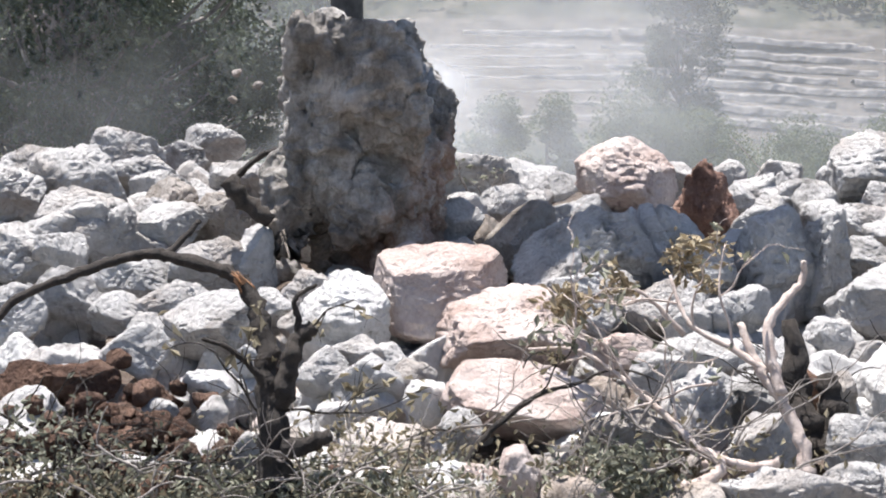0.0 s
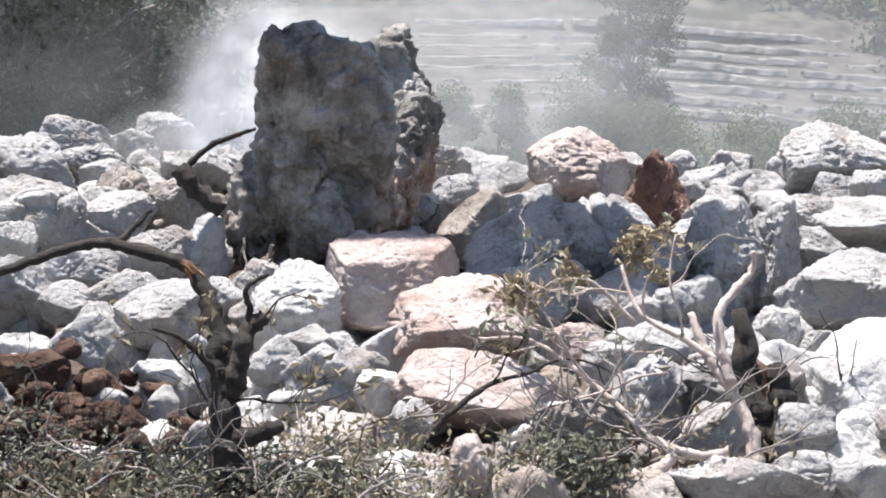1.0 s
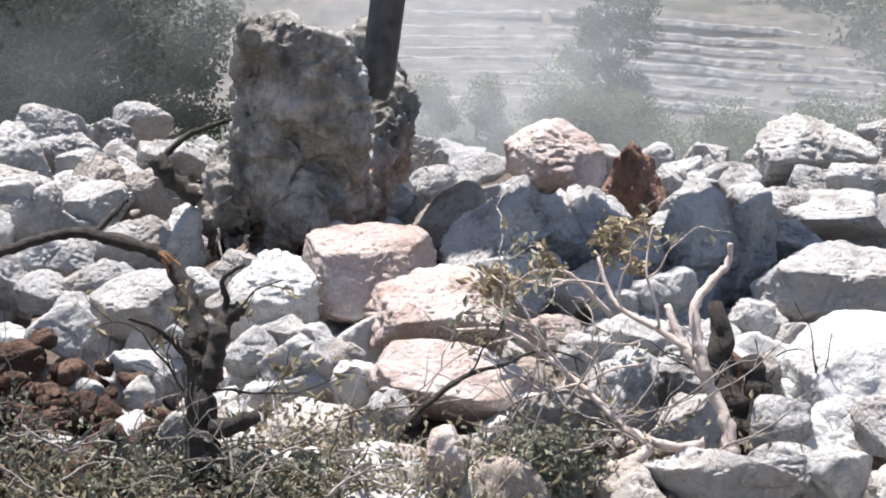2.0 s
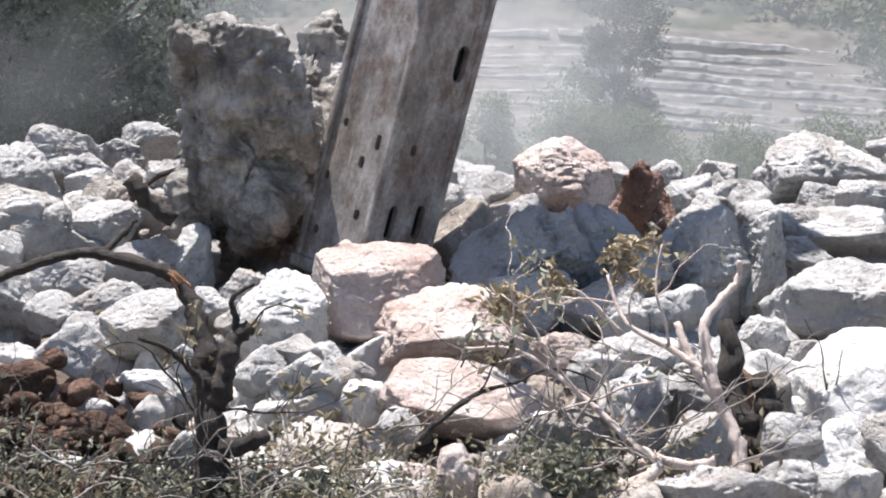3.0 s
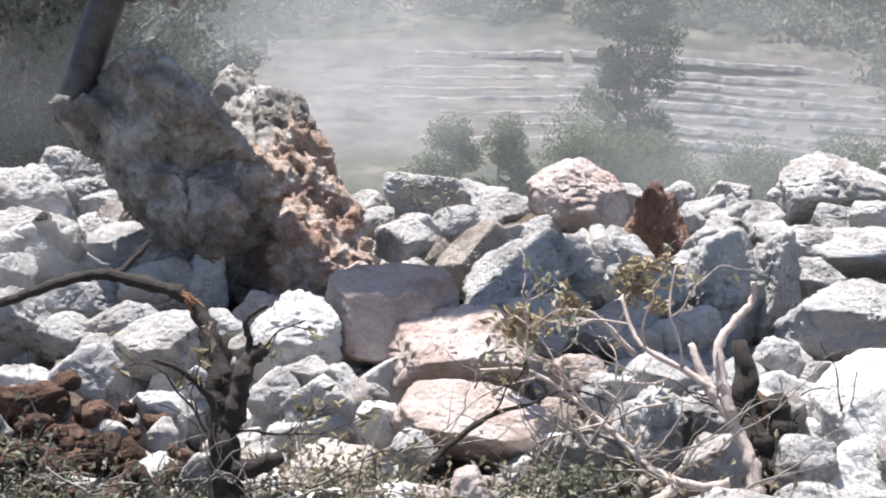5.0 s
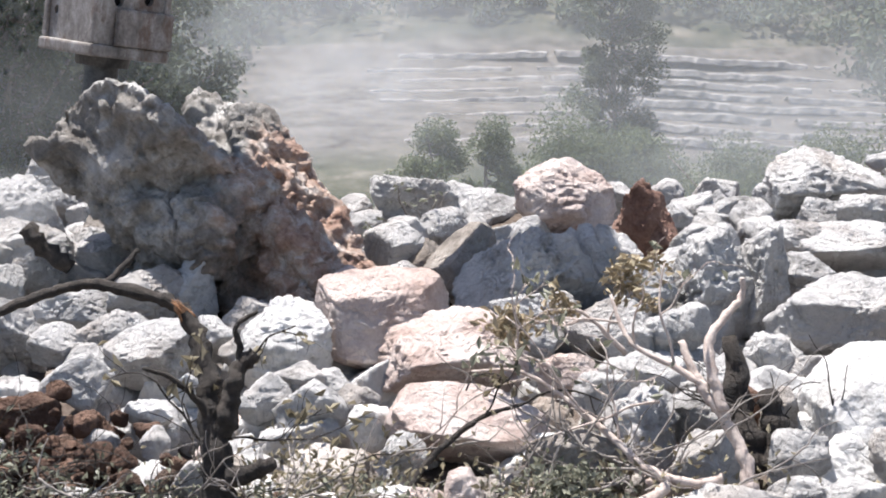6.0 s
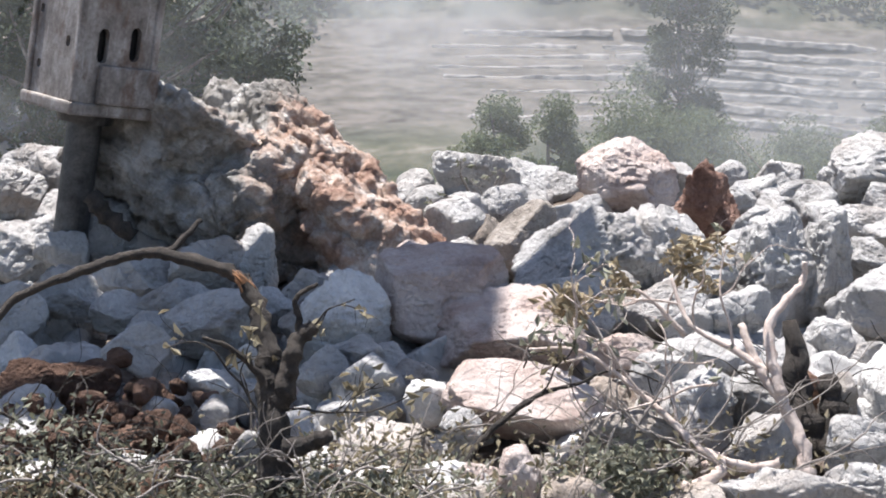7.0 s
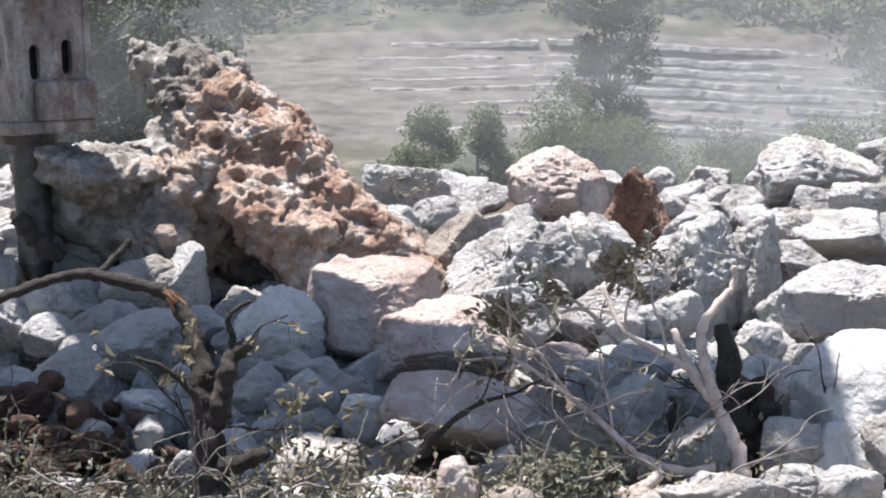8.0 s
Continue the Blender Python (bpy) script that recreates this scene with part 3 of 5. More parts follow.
rock("rock", "pale grey weathered limestone rock in the rubble", (-0.77, 5.08, 0.26), (0.14, 0.13, 0.17), 30, LIMESTONE, lean=0, detail=4)
rock("rock", "pale grey weathered limestone rock in the rubble", (-1.18, 5.11, 0.22), (0.26, 0.14, 0.07), 31, LIMESTONE, lean=0, detail=5)
rock("rock", "bright white broken limestone boulder", (-0.56, 6.16, 0.49), (0.37, 0.33, 0.40), 32, WHITE_STONE, lean=12, detail=6, cuts=((75, 0.45, 0.56), (0, 0.4, 0.60), (140, 0.55, 0.66), (250, 0.75, 0.70), (180, 0.2, 0.75)))
rock("boulder", "rough pinkish boulder with a crumbled top edge", (-0.20, 6.39, 0.54), (0.54, 0.41, 0.43), 833, PINK_STONE, lean=0, detail=6, rough=0.75, cuts=((92, 0.25, 0.56), (180, 0.25, 0.66), (0, 0.35, 0.66), (60, 0.96, 0.58), (265, 0.3, 0.7)))
rock("rock", "pinkish limestone rock with rough pitted faces", (-0.37, 6.95, 0.66), (0.12, 0.09, 0.09), 34, PINK_STONE, lean=0, detail=4)
rock("boulder", "broad flat-topped pink limestone boulder", (0.07, 6.11, 0.45), (0.59, 0.44, 0.34), 35, PINK_STONE, lean=-3, detail=6, cuts=((96, 0.45, 0.46), (270, 0.75, 0.56), (165, 0.35, 0.70), (30, 0.35, 0.62), (0, 0.3, 0.8)))
rock("boulder", "pale pink slab with an undercut front", (0.11, 5.48, 0.33), (0.57, 0.36, 0.28), 36, PINK_STONE, lean=6, detail=6, rough=0.6, cuts=((84, 0.55, 0.40), (262, 0.62, 0.46), (185, 0.35, 0.74), (10, 0.3, 0.72)))
rock("rock", "pale grey weathered limestone rock in the rubble", (-0.38, 5.95, 0.38), (0.19, 0.14, 0.15), 37, LIMESTONE, lean=0, detail=5)
rock("rock", "pale grey weathered limestone rock in the rubble", (-0.27, 5.83, 0.35), (0.16, 0.12, 0.13), 38, LIMESTONE, lean=0, detail=4)
rock("rock", "freshly broken white limestone rock", (-0.23, 5.55, 0.32), (0.16, 0.14, 0.16), 39, WHITE_STONE, lean=0, detail=4)
rock("rock", "pale grey weathered limestone rock in the rubble", (-0.44, 5.71, 0.36), (0.27, 0.20, 0.21), 40, LIMESTONE, lean=0, detail=5)
rock("rock", "pale grey weathered limestone rock in the rubble", (-0.51, 5.95, 0.39), (0.24, 0.18, 0.19), 41, LIMESTONE, lean=0, detail=5)
rock("rock", "pale grey weathered limestone rock in the rubble", (-0.62, 5.83, 0.37), (0.23, 0.18, 0.19), 42, LIMESTONE, lean=0, detail=5)
rock("rock", "pale grey weathered limestone rock in the rubble", (-0.73, 6.28, 0.46), (0.20, 0.17, 0.20), 43, LIMESTONE, lean=0, detail=5)
rock("rock", "grey wedge of rock behind the pile", (0.13, 7.33, 0.66), (0.33, 0.30, 0.37), 44, BROWN_STONE, lean=4, detail=6, rough=0.6, cuts=((138, 0.25, 0.38), (0, 0.25, 0.62), (40, 0.9, 0.52), (200, 0.5, 0.6)))
rock("rock", "pale grey weathered limestone rock in the rubble", (0.33, 7.83, 0.68), (0.26, 0.19, 0.20), 45, LIMESTONE, lean=0, detail=5)
rock("rock", "brown soil-stained limestone rock", (-0.06, 7.69, 0.58), (0.31, 0.26, 0.31), 46, BROWN_STONE, lean=0, detail=5)
rock("boulder", "rugged grey ridge of limestone", (0.39, 6.87, 0.61), (0.60, 0.44, 0.45), 47, LIMESTONE, lean=-12, detail=6, rough=1.2, cuts=((118, 0.35, 0.40), (300, 0.6, 0.50), (20, 0.5, 0.66), (70, 0.85, 0.6)))
rock("boulder", "rounded grey boulder with grooved faces", (0.71, 7.09, 0.64), (0.44, 0.36, 0.41), 48, LIMESTONE, lean=0, detail=6, rough=0.6, cuts=((105, 0.25, 0.76), (110, 0.85, 0.64), (-12, 0.65, 0.66), (180, 0.3, 0.78), (50, 0.3, 0.78)), grooves=25)
rock("rock", "pale grey weathered limestone rock in the rubble", (0.40, 6.53, 0.50), (0.40, 0.28, 0.26), 49, LIMESTONE, lean=0, detail=6)
rock("rock", "pale grey weathered limestone rock in the rubble", (0.23, 6.85, 0.54), (0.30, 0.22, 0.22), 50, LIMESTONE, lean=0, detail=5)
rock("rock", "pale grey weathered limestone rock in the rubble", (0.69, 6.46, 0.49), (0.40, 0.28, 0.26), 51, LIMESTONE, lean=0, detail=6)
rock("boulder", "large pink and white boulder on the crest", (0.69, 8.41, 0.83), (0.53, 0.41, 0.44), 52, PINK_STONE, lean=0, detail=6, cuts=((132, 0.30, 0.70), (52, 0.30, 0.66), (0, 0.5, 0.72), (100, 0.78, 0.66), (180, 0.3, 0.72)))
rock("rock", "rust red crumbly rock standing on the crest", (1.02, 7.87, 0.73), (0.34, 0.28, 0.33), 53, RED_STONE, lean=-8, detail=6, rough=1.1, cuts=((150, 0.3, 0.52), (20, 0.4, 0.58), (60, 0.85, 0.62)))
rock("rock", "rust red knob of rock on the crest", (1.00, 7.75, 0.81), (0.22, 0.20, 0.36), 54, RED_STONE, lean=-4, detail=5, facets=9, rough=1.2)
rock("rock", "pale grey weathered limestone rock in the rubble", (1.01, 8.66, 0.79), (0.25, 0.20, 0.22), 55, LIMESTONE, lean=0, detail=5)
rock("rock", "pale grey weathered limestone rock in the rubble", (1.23, 7.81, 0.67), (0.25, 0.19, 0.19), 56, LIMESTONE, lean=0, detail=5)
rock("rock", "pale grey weathered limestone rock in the rubble", (1.24, 8.35, 0.73), (0.19, 0.15, 0.17), 57, LIMESTONE, lean=0, detail=5)
rock("rock", "pale grey weathered limestone rock in the rubble", (1.11, 7.30, 0.60), (0.29, 0.21, 0.20), 58, LIMESTONE, lean=0, detail=5)
rock("rock", "pale grey weathered limestone rock in the rubble", (0.90, 6.81, 0.57), (0.25, 0.24, 0.32), 59, LIMESTONE, lean=0, detail=6)
rock("boulder", "tall pointed slab of pale limestone", (1.20, 6.87, 0.60), (0.38, 0.30, 0.50), 60, LIMESTONE, lean=-6, detail=6, rough=1.3, cuts=((158, 0.30, 0.56), (25, 0.35, 0.62), (60, 0.85, 0.6), (330, 0.7, 0.66)))
rock("boulder", "upright splinter of grey limestone", (1.40, 6.90, 0.60), (0.25, 0.30, 0.50), 61, LIMESTONE, lean=8, detail=6, rough=1.3, cuts=((172, 0.45, 0.58), (28, 0.30, 0.58), (10, 0.80, 0.62)))
rock("boulder", "craggy grey boulder high on the pile", (2.06, 8.62, 0.84), (0.67, 0.46, 0.41), 62, LIMESTONE, lean=0, detail=6, rough=1.25, cuts=((62, 0.30, 0.56), (118, 0.40, 0.58), (180, 0.2, 0.76), (280, 0.7, 0.6), (80, 0.85, 0.66)))
rock("rock", "pale grey weathered limestone rock in the rubble", (1.98, 8.34, 0.73), (0.24, 0.18, 0.18), 63, LIMESTONE, lean=0, detail=5)
rock("boulder", "pale grey weathered limestone rock in the rubble", (1.93, 7.56, 0.65), (0.53, 0.34, 0.26), 64, LIMESTONE, lean=0, detail=6, rough=0.7, cuts=((95, 0.45, 0.46), (265, 0.6, 0.5), (20, 0.3, 0.7)))
rock("rock", "pale grey weathered limestone rock in the rubble", (1.70, 7.62, 0.66), (0.33, 0.25, 0.25), 65, LIMESTONE, lean=0, detail=6)
rock("rock", "pale grey weathered limestone rock in the rubble", (1.62, 7.11, 0.58), (0.33, 0.24, 0.22), 66, LIMESTONE, lean=18, detail=6)
rock("boulder", "long dark ledge of grey limestone", (1.72, 6.45, 0.50), (0.77, 0.48, 0.35), 67, LIMESTONE, lean=0, detail=6, rough=1.1, cuts=((92, 0.30, 0.50), (200, 0.96, 0.50), (180, 0.3, 0.76), (268, 0.4, 0.6)))
rock("rock", "pale grey weathered limestone rock in the rubble", (1.63, 8.70, 0.71), (0.28, 0.20, 0.19), 68, LIMESTONE, lean=0, detail=5)
rock("rock", "pale grey weathered limestone rock in the rubble", (1.94, 9.17, 0.76), (0.30, 0.21, 0.20), 69, LIMESTONE, lean=0, detail=5)
rock("rock", "pale grey weathered limestone rock in the rubble", (1.24, 6.00, 0.42), (0.21, 0.19, 0.25), 70, LIMESTONE, lean=0, detail=5)
rock("rock", "pale grey weathered limestone rock in the rubble", (1.38, 5.95, 0.39), (0.20, 0.16, 0.18), 71, LIMESTONE, lean=0, detail=5)
rock("boulder", "big smooth white limestone boulder", (1.54, 5.45, 0.34), (0.61, 0.47, 0.49), 72, WHITE_STONE, lean=0, detail=6, rough=0.5, cuts=((110, 0.80, 0.70), (135, 0.25, 0.70), (82, 0.2, 0.74), (0, 0.3, 0.84), (190, 0.3, 0.80), (232, 0.4, 0.76), (320, 0.75, 0.72)))
rock("rock", "pale grey weathered limestone rock in the rubble", (1.16, 5.17, 0.28), (0.22, 0.17, 0.19), 73, LIMESTONE, lean=0, detail=5)
rock("rock", "pale grey weathered limestone rock in the rubble", (1.12, 4.89, 0.22), (0.24, 0.17, 0.15), 74, LIMESTONE, lean=0, detail=5)
rock("boulder", "broad grey limestone rock half covered with twigs", (0.90, 4.79, 0.21), (0.50, 0.30, 0.21), 75, LIMESTONE, lean=0, detail=6)
rock("rock", "pale grey weathered limestone rock in the rubble", (0.87, 5.20, 0.28), (0.24, 0.18, 0.18), 76, LIMESTONE, lean=0, detail=5)
rock("rock", "pale grey weathered limestone rock in the rubble", (0.95, 6.35, 0.48), (0.29, 0.22, 0.24), 77, LIMESTONE, lean=0, detail=5)
rock("rock", "pale grey weathered limestone rock in the rubble", (0.76, 5.94, 0.39), (0.27, 0.20, 0.20), 78, LIMESTONE, lean=0, detail=5)
rock("rock", "pale grey weathered limestone rock in the rubble", (0.74, 5.52, 0.34), (0.24, 0.20, 0.24), 79, LIMESTONE, lean=0, detail=5)
rock("rock", "brown weathered rock under dry twigs", (0.46, 5.12, 0.28), (0.37, 0.27, 0.26), 80, BROWN_STONE, lean=0, detail=6)
rock("rock", "pinkish limestone rock with rough pitted faces", (0.08, 4.84, 0.25), (0.14, 0.15, 0.22), 81, PINK_STONE, lean=0, detail=5)
rock("rock", "pinkish limestone rock with rough pitted faces", (-0.06, 4.91, 0.22), (0.17, 0.13, 0.13), 82, PINK_STONE, lean=0, detail=4)
rock("rock", "pale grey weathered limestone rock in the rubble", (-0.10, 5.26, 0.29), (0.14, 0.14, 0.18), 83, LIMESTONE, lean=0, detail=5)
rock("rock", "pinkish limestone rock with rough pitted faces", (0.49, 6.02, 0.40), (0.24, 0.18, 0.17), 84, PINK_STONE, lean=0, detail=5)
rock("rock", "pale grey weathered limestone rock in the rubble", (0.60, 5.78, 0.36), (0.23, 0.18, 0.19), 85, LIMESTONE, lean=0, detail=5)
rock("rock", "pale grey weathered limestone rock in the rubble", (0.88, 5.56, 0.33), (0.24, 0.19, 0.20), 86, LIMESTONE, lean=0, detail=5)
rock("rock", "pale grey weathered limestone rock in the rubble", (1.07, 5.95, 0.39), (0.24, 0.18, 0.19), 87, LIMESTONE, lean=0, detail=5)
rock("rock", "brown soil-stained limestone rock", (1.15, 5.43, 0.34), (0.14, 0.17, 0.26), 88, BROWN_STONE, lean=0, detail=5)
rock("rock", "pale grey weathered limestone rock in the rubble", (1.25, 4.77, 0.22), (0.21, 0.17, 0.19), 89, LIMESTONE, lean=0, detail=5)
rock("rock", "pale grey weathered limestone rock in the rubble", (0.78, 6.33, 0.45), (0.25, 0.18, 0.16), 90, LIMESTONE, lean=0, detail=5)
rock("rock", "flat grey rock on the far crest", (2.84, 10.14, 0.86), (0.35, 0.23, 0.19), 91, LIMESTONE, lean=0, detail=6)
rock("boulder", "pale grey weathered limestone rock in the rubble", (2.89, 9.38, 0.87), (0.51, 0.29, 0.17), 92, LIMESTONE, lean=0, detail=6)
rock("rock", "pale grey weathered limestone rock in the rubble", (2.34, 7.75, 0.67), (0.37, 0.25, 0.22), 93, LIMESTONE, lean=0, detail=6)
rock("rock", "pale grey weathered limestone rock in the rubble", (2.68, 8.31, 0.76), (0.27, 0.23, 0.27), 94, LIMESTONE, lean=0, detail=5)
rock("boulder", "pale grey weathered limestone rock in the rubble", (2.80, 9.18, 0.86), (0.50, 0.30, 0.20), 95, LIMESTONE, lean=0, detail=6)
rock("rock", "pale grey weathered limestone rock in the rubble", (2.34, 7.30, 0.61), (0.34, 0.25, 0.24), 96, LIMESTONE, lean=0, detail=6)
rock("rock", "pale grey weathered limestone rock in the rubble", (1.55, 5.14, 0.28), (0.34, 0.24, 0.22), 97, LIMESTONE, lean=0, detail=6)
rock("rock", "freshly broken white limestone rock", (1.77, 5.37, 0.33), (0.23, 0.21, 0.27), 98, WHITE_STONE, lean=0, detail=5)
rock("boulder", "brown soil-stained limestone rock", (2.19, 6.39, 0.50), (0.46, 0.33, 0.32), 99, BROWN_STONE, lean=0, detail=6)
rock("rock", "pale grey weathered limestone rock in the rubble", (1.71, 4.95, 0.25), (0.29, 0.21, 0.22), 100, LIMESTONE, lean=0, detail=5)
rock("rock", "pale grey weathered limestone rock in the rubble", (2.17, 8.15, 0.73), (0.35, 0.25, 0.24), 101, LIMESTONE, lean=0, detail=6)
rock("boulder", "dusty rock heap behind the boulder", (-0.09, 8.86, 0.75), (0.48, 0.37, 0.39), 102, LIMESTONE, lean=0, detail=6)
rock("rock", "pale grey weathered limestone rock in the rubble", (-0.17, 7.71, 0.68), (0.31, 0.24, 0.25), 103, LIMESTONE, lean=0, detail=5)
rock("rock", "pale grey weathered limestone rock in the rubble", (-1.60, 7.78, 0.69), (0.34, 0.25, 0.25), 104, LIMESTONE, lean=0, detail=6)
rock("rock", "pale grey weathered limestone rock in the rubble", (-1.71, 8.60, 0.77), (0.37, 0.24, 0.19), 105, LIMESTONE, lean=0, detail=6)
rock("boulder", "pale grey weathered limestone rock in the rubble", (-2.08, 8.24, 0.81), (0.54, 0.42, 0.45), 106, LIMESTONE, lean=0, detail=6)
rock("rock", "pale grey weathered limestone rock in the rubble", (-2.02, 7.37, 0.64), (0.40, 0.29, 0.29), 107, LIMESTONE, lean=0, detail=6)
rock("rock", "pale grey weathered limestone rock in the rubble", (-1.81, 7.46, 0.65), (0.41, 0.30, 0.30), 108, LIMESTONE, lean=0, detail=6)
rock("rock", "pale grey weathered limestone rock in the rubble", (-1.50, 7.59, 0.66), (0.41, 0.29, 0.27), 109, LIMESTONE, lean=0, detail=6)
rock("rock", "pale grey weathered limestone rock in the rubble", (-2.44, 8.23, 0.75), (0.24, 0.22, 0.27), 110, LIMESTONE, lean=0, detail=5)
rock("rock", "pale grey weathered limestone rock in the rubble", (-0.72, 6.70, 0.51), (0.36, 0.25, 0.22), 111, LIMESTONE, lean=0, detail=6)
rock("soil_clod", "clod of reddish brown soil with roots", (-1.34, 5.30, 0.25), (0.24, 0.17, 0.15), 112, SOIL_CLOD, lean=0, detail=6)
rock("soil_clod", "clod of reddish brown soil with roots", (-1.18, 5.30, 0.24), (0.18, 0.13, 0.12), 113, SOIL_CLOD, lean=0, detail=5)
rock("soil_clod", "clod of reddish brown soil with roots", (-1.46, 5.18, 0.24), (0.22, 0.16, 0.17), 114, SOIL_CLOD, lean=0, detail=5)
rock("soil_clod", "clod of reddish brown soil with roots", (-1.47, 5.82, 0.33), (0.27, 0.19, 0.17), 115, SOIL_CLOD, lean=0, detail=6)
rock("soil_clod", "clod of reddish brown soil with roots", (-1.66, 5.77, 0.33), (0.26, 0.19, 0.19), 116, SOIL_CLOD, lean=0, detail=6)
rock("soil_clod", "clod of reddish brown soil with roots", (-1.20, 5.70, 0.29), (0.22, 0.14, 0.12), 117, SOIL_CLOD, lean=0, detail=5)
rock("soil_clod", "clod of reddish brown soil with roots", (-1.31, 5.54, 0.26), (0.17, 0.12, 0.12), 118, SOIL_CLOD, lean=0, detail=5)
rock("soil_clod", "clod of reddish brown soil with roots", (-1.04, 5.18, 0.20), (0.12, 0.08, 0.06), 119, SOIL_CLOD, lean=0, detail=4)
rock("soil_clod", "clod of reddish brown soil with roots", (1.12, 5.73, 0.32), (0.11, 0.12, 0.17), 120, SOIL_CLOD, lean=0, detail=5)
rock("soil_clod", "clod of reddish brown soil with roots", (-1.26, 4.97, 0.18), (0.19, 0.13, 0.12), 121, SOIL_CLOD, lean=0, detail=5)
rock("soil_clod", "clod of reddish brown soil with roots", (-0.95, 4.95, 0.17), (0.16, 0.10, 0.09), 122, SOIL_CLOD, lean=0, detail=5)
rock("soil_clod", "clod of reddish brown soil with roots", (-0.63, 4.91, 0.16), (0.18, 0.12, 0.09), 123, SOIL_CLOD, lean=0, detail=5)
rock("soil_clod", "clod of reddish brown soil with roots", (-1.43, 4.83, 0.17), (0.20, 0.14, 0.12), 124, SOIL_CLOD, lean=0, detail=5)
rock("soil_clod", "clod of reddish brown soil with roots", (-0.47, 5.09, 0.19), (0.14, 0.09, 0.08), 125, SOIL_CLOD, lean=0, detail=5)


def rubble():
    """Loose stones that fill the gaps of the pile."""
    nr = np.random.RandomState(21)
    kinds = []
    for k in range(18):
        mat = (LIMESTONE, WHITE_STONE, BROWN_STONE, LIMESTONE, PINK_STONE, BROWN_STONE)[k % 6]
        v, f = rock_shape(5 if k % 2 else 4, (0.16, 0.14, 0.12), 300 + k, 8)
        kinds.append(mesh_of("rubble_stone", v, f, mat))
    rest = []
    for i in range(700):
        y = 4.3 + 5.2 * nr.rand() ** 1.2
        half = 0.30 * y + 0.35
        x = nr.uniform(-half, half)
        s = nr.uniform(0.4, 1.3) if i % 2 else nr.uniform(1.0, 2.3)
        me = kinds[(i // 2) % 9 * 2 + (0 if i % 2 else 1)]
        if x < -0.35 and y < 5.1:
            me, s = kinds[2 if i % 2 else 5], min(s, 1.3)
        m = pose(x, y, float(land(x, y)) + 0.035 * s, nr.uniform(0, 360), nr.uniform(0, 360), nr.uniform(0, 360)) @ Matrix.Scale(s, 4)
        if y > 6.3 or i > 560:
            rest.append((me, m))
            continue
        ob = new("rubble_stone", me)
        ob.matrix_world = m
        tagged(ob, "angular limestone stone filling the rubble pile", "stone", "loose rubble stones")
    verts, faces = [], []
    for me, m in rest:
        p = np.array([q.co[:] for q in me.vertices])
        m = np.array(m)
        faces += [tuple(k + len(verts) for k in f.vertices) for f in me.polygons]
        verts += (p @ m[:3, :3].T + m[:3, 3]).tolist()
    tagged(new("rubble", mesh_of("rubble", verts, faces, LIMESTONE)), "small limestone rubble that fills the pile", "rubble", kind="stuff")


rubble()


def crumbled_soil():
    """Small crumbs of torn-up soil on the bank beside the broken branch."""
    nr = np.random.RandomState(33)
    kinds = []
    for k in range(7):
        v, f = rock_shape(3, (0.10, 0.09, 0.08), 700 + k, 10, 1.8)
        kinds.append(mesh_of("soil_clod", v, f, SOIL_CLOD))
    for i in range(170):
        x, y = -1.32 + 0.24 * nr.randn(), 5.25 + 0.32 * nr.randn()
        if x > -0.85 or y < 4.6:
            continue
        s = nr.uniform(0.35, 1.15)
        ob = new("soil_clod", kinds[i % 7])
        ob.matrix_world = pose(x, y, float(land(x, y)) + nr.uniform(0.05, 0.24), *nr.uniform(0, 360, 3)) @ Matrix.Scale(s, 4)
        tagged(ob, "small crumb of dark reddish soil", "soil", "clods of soil")


crumbled_soil()


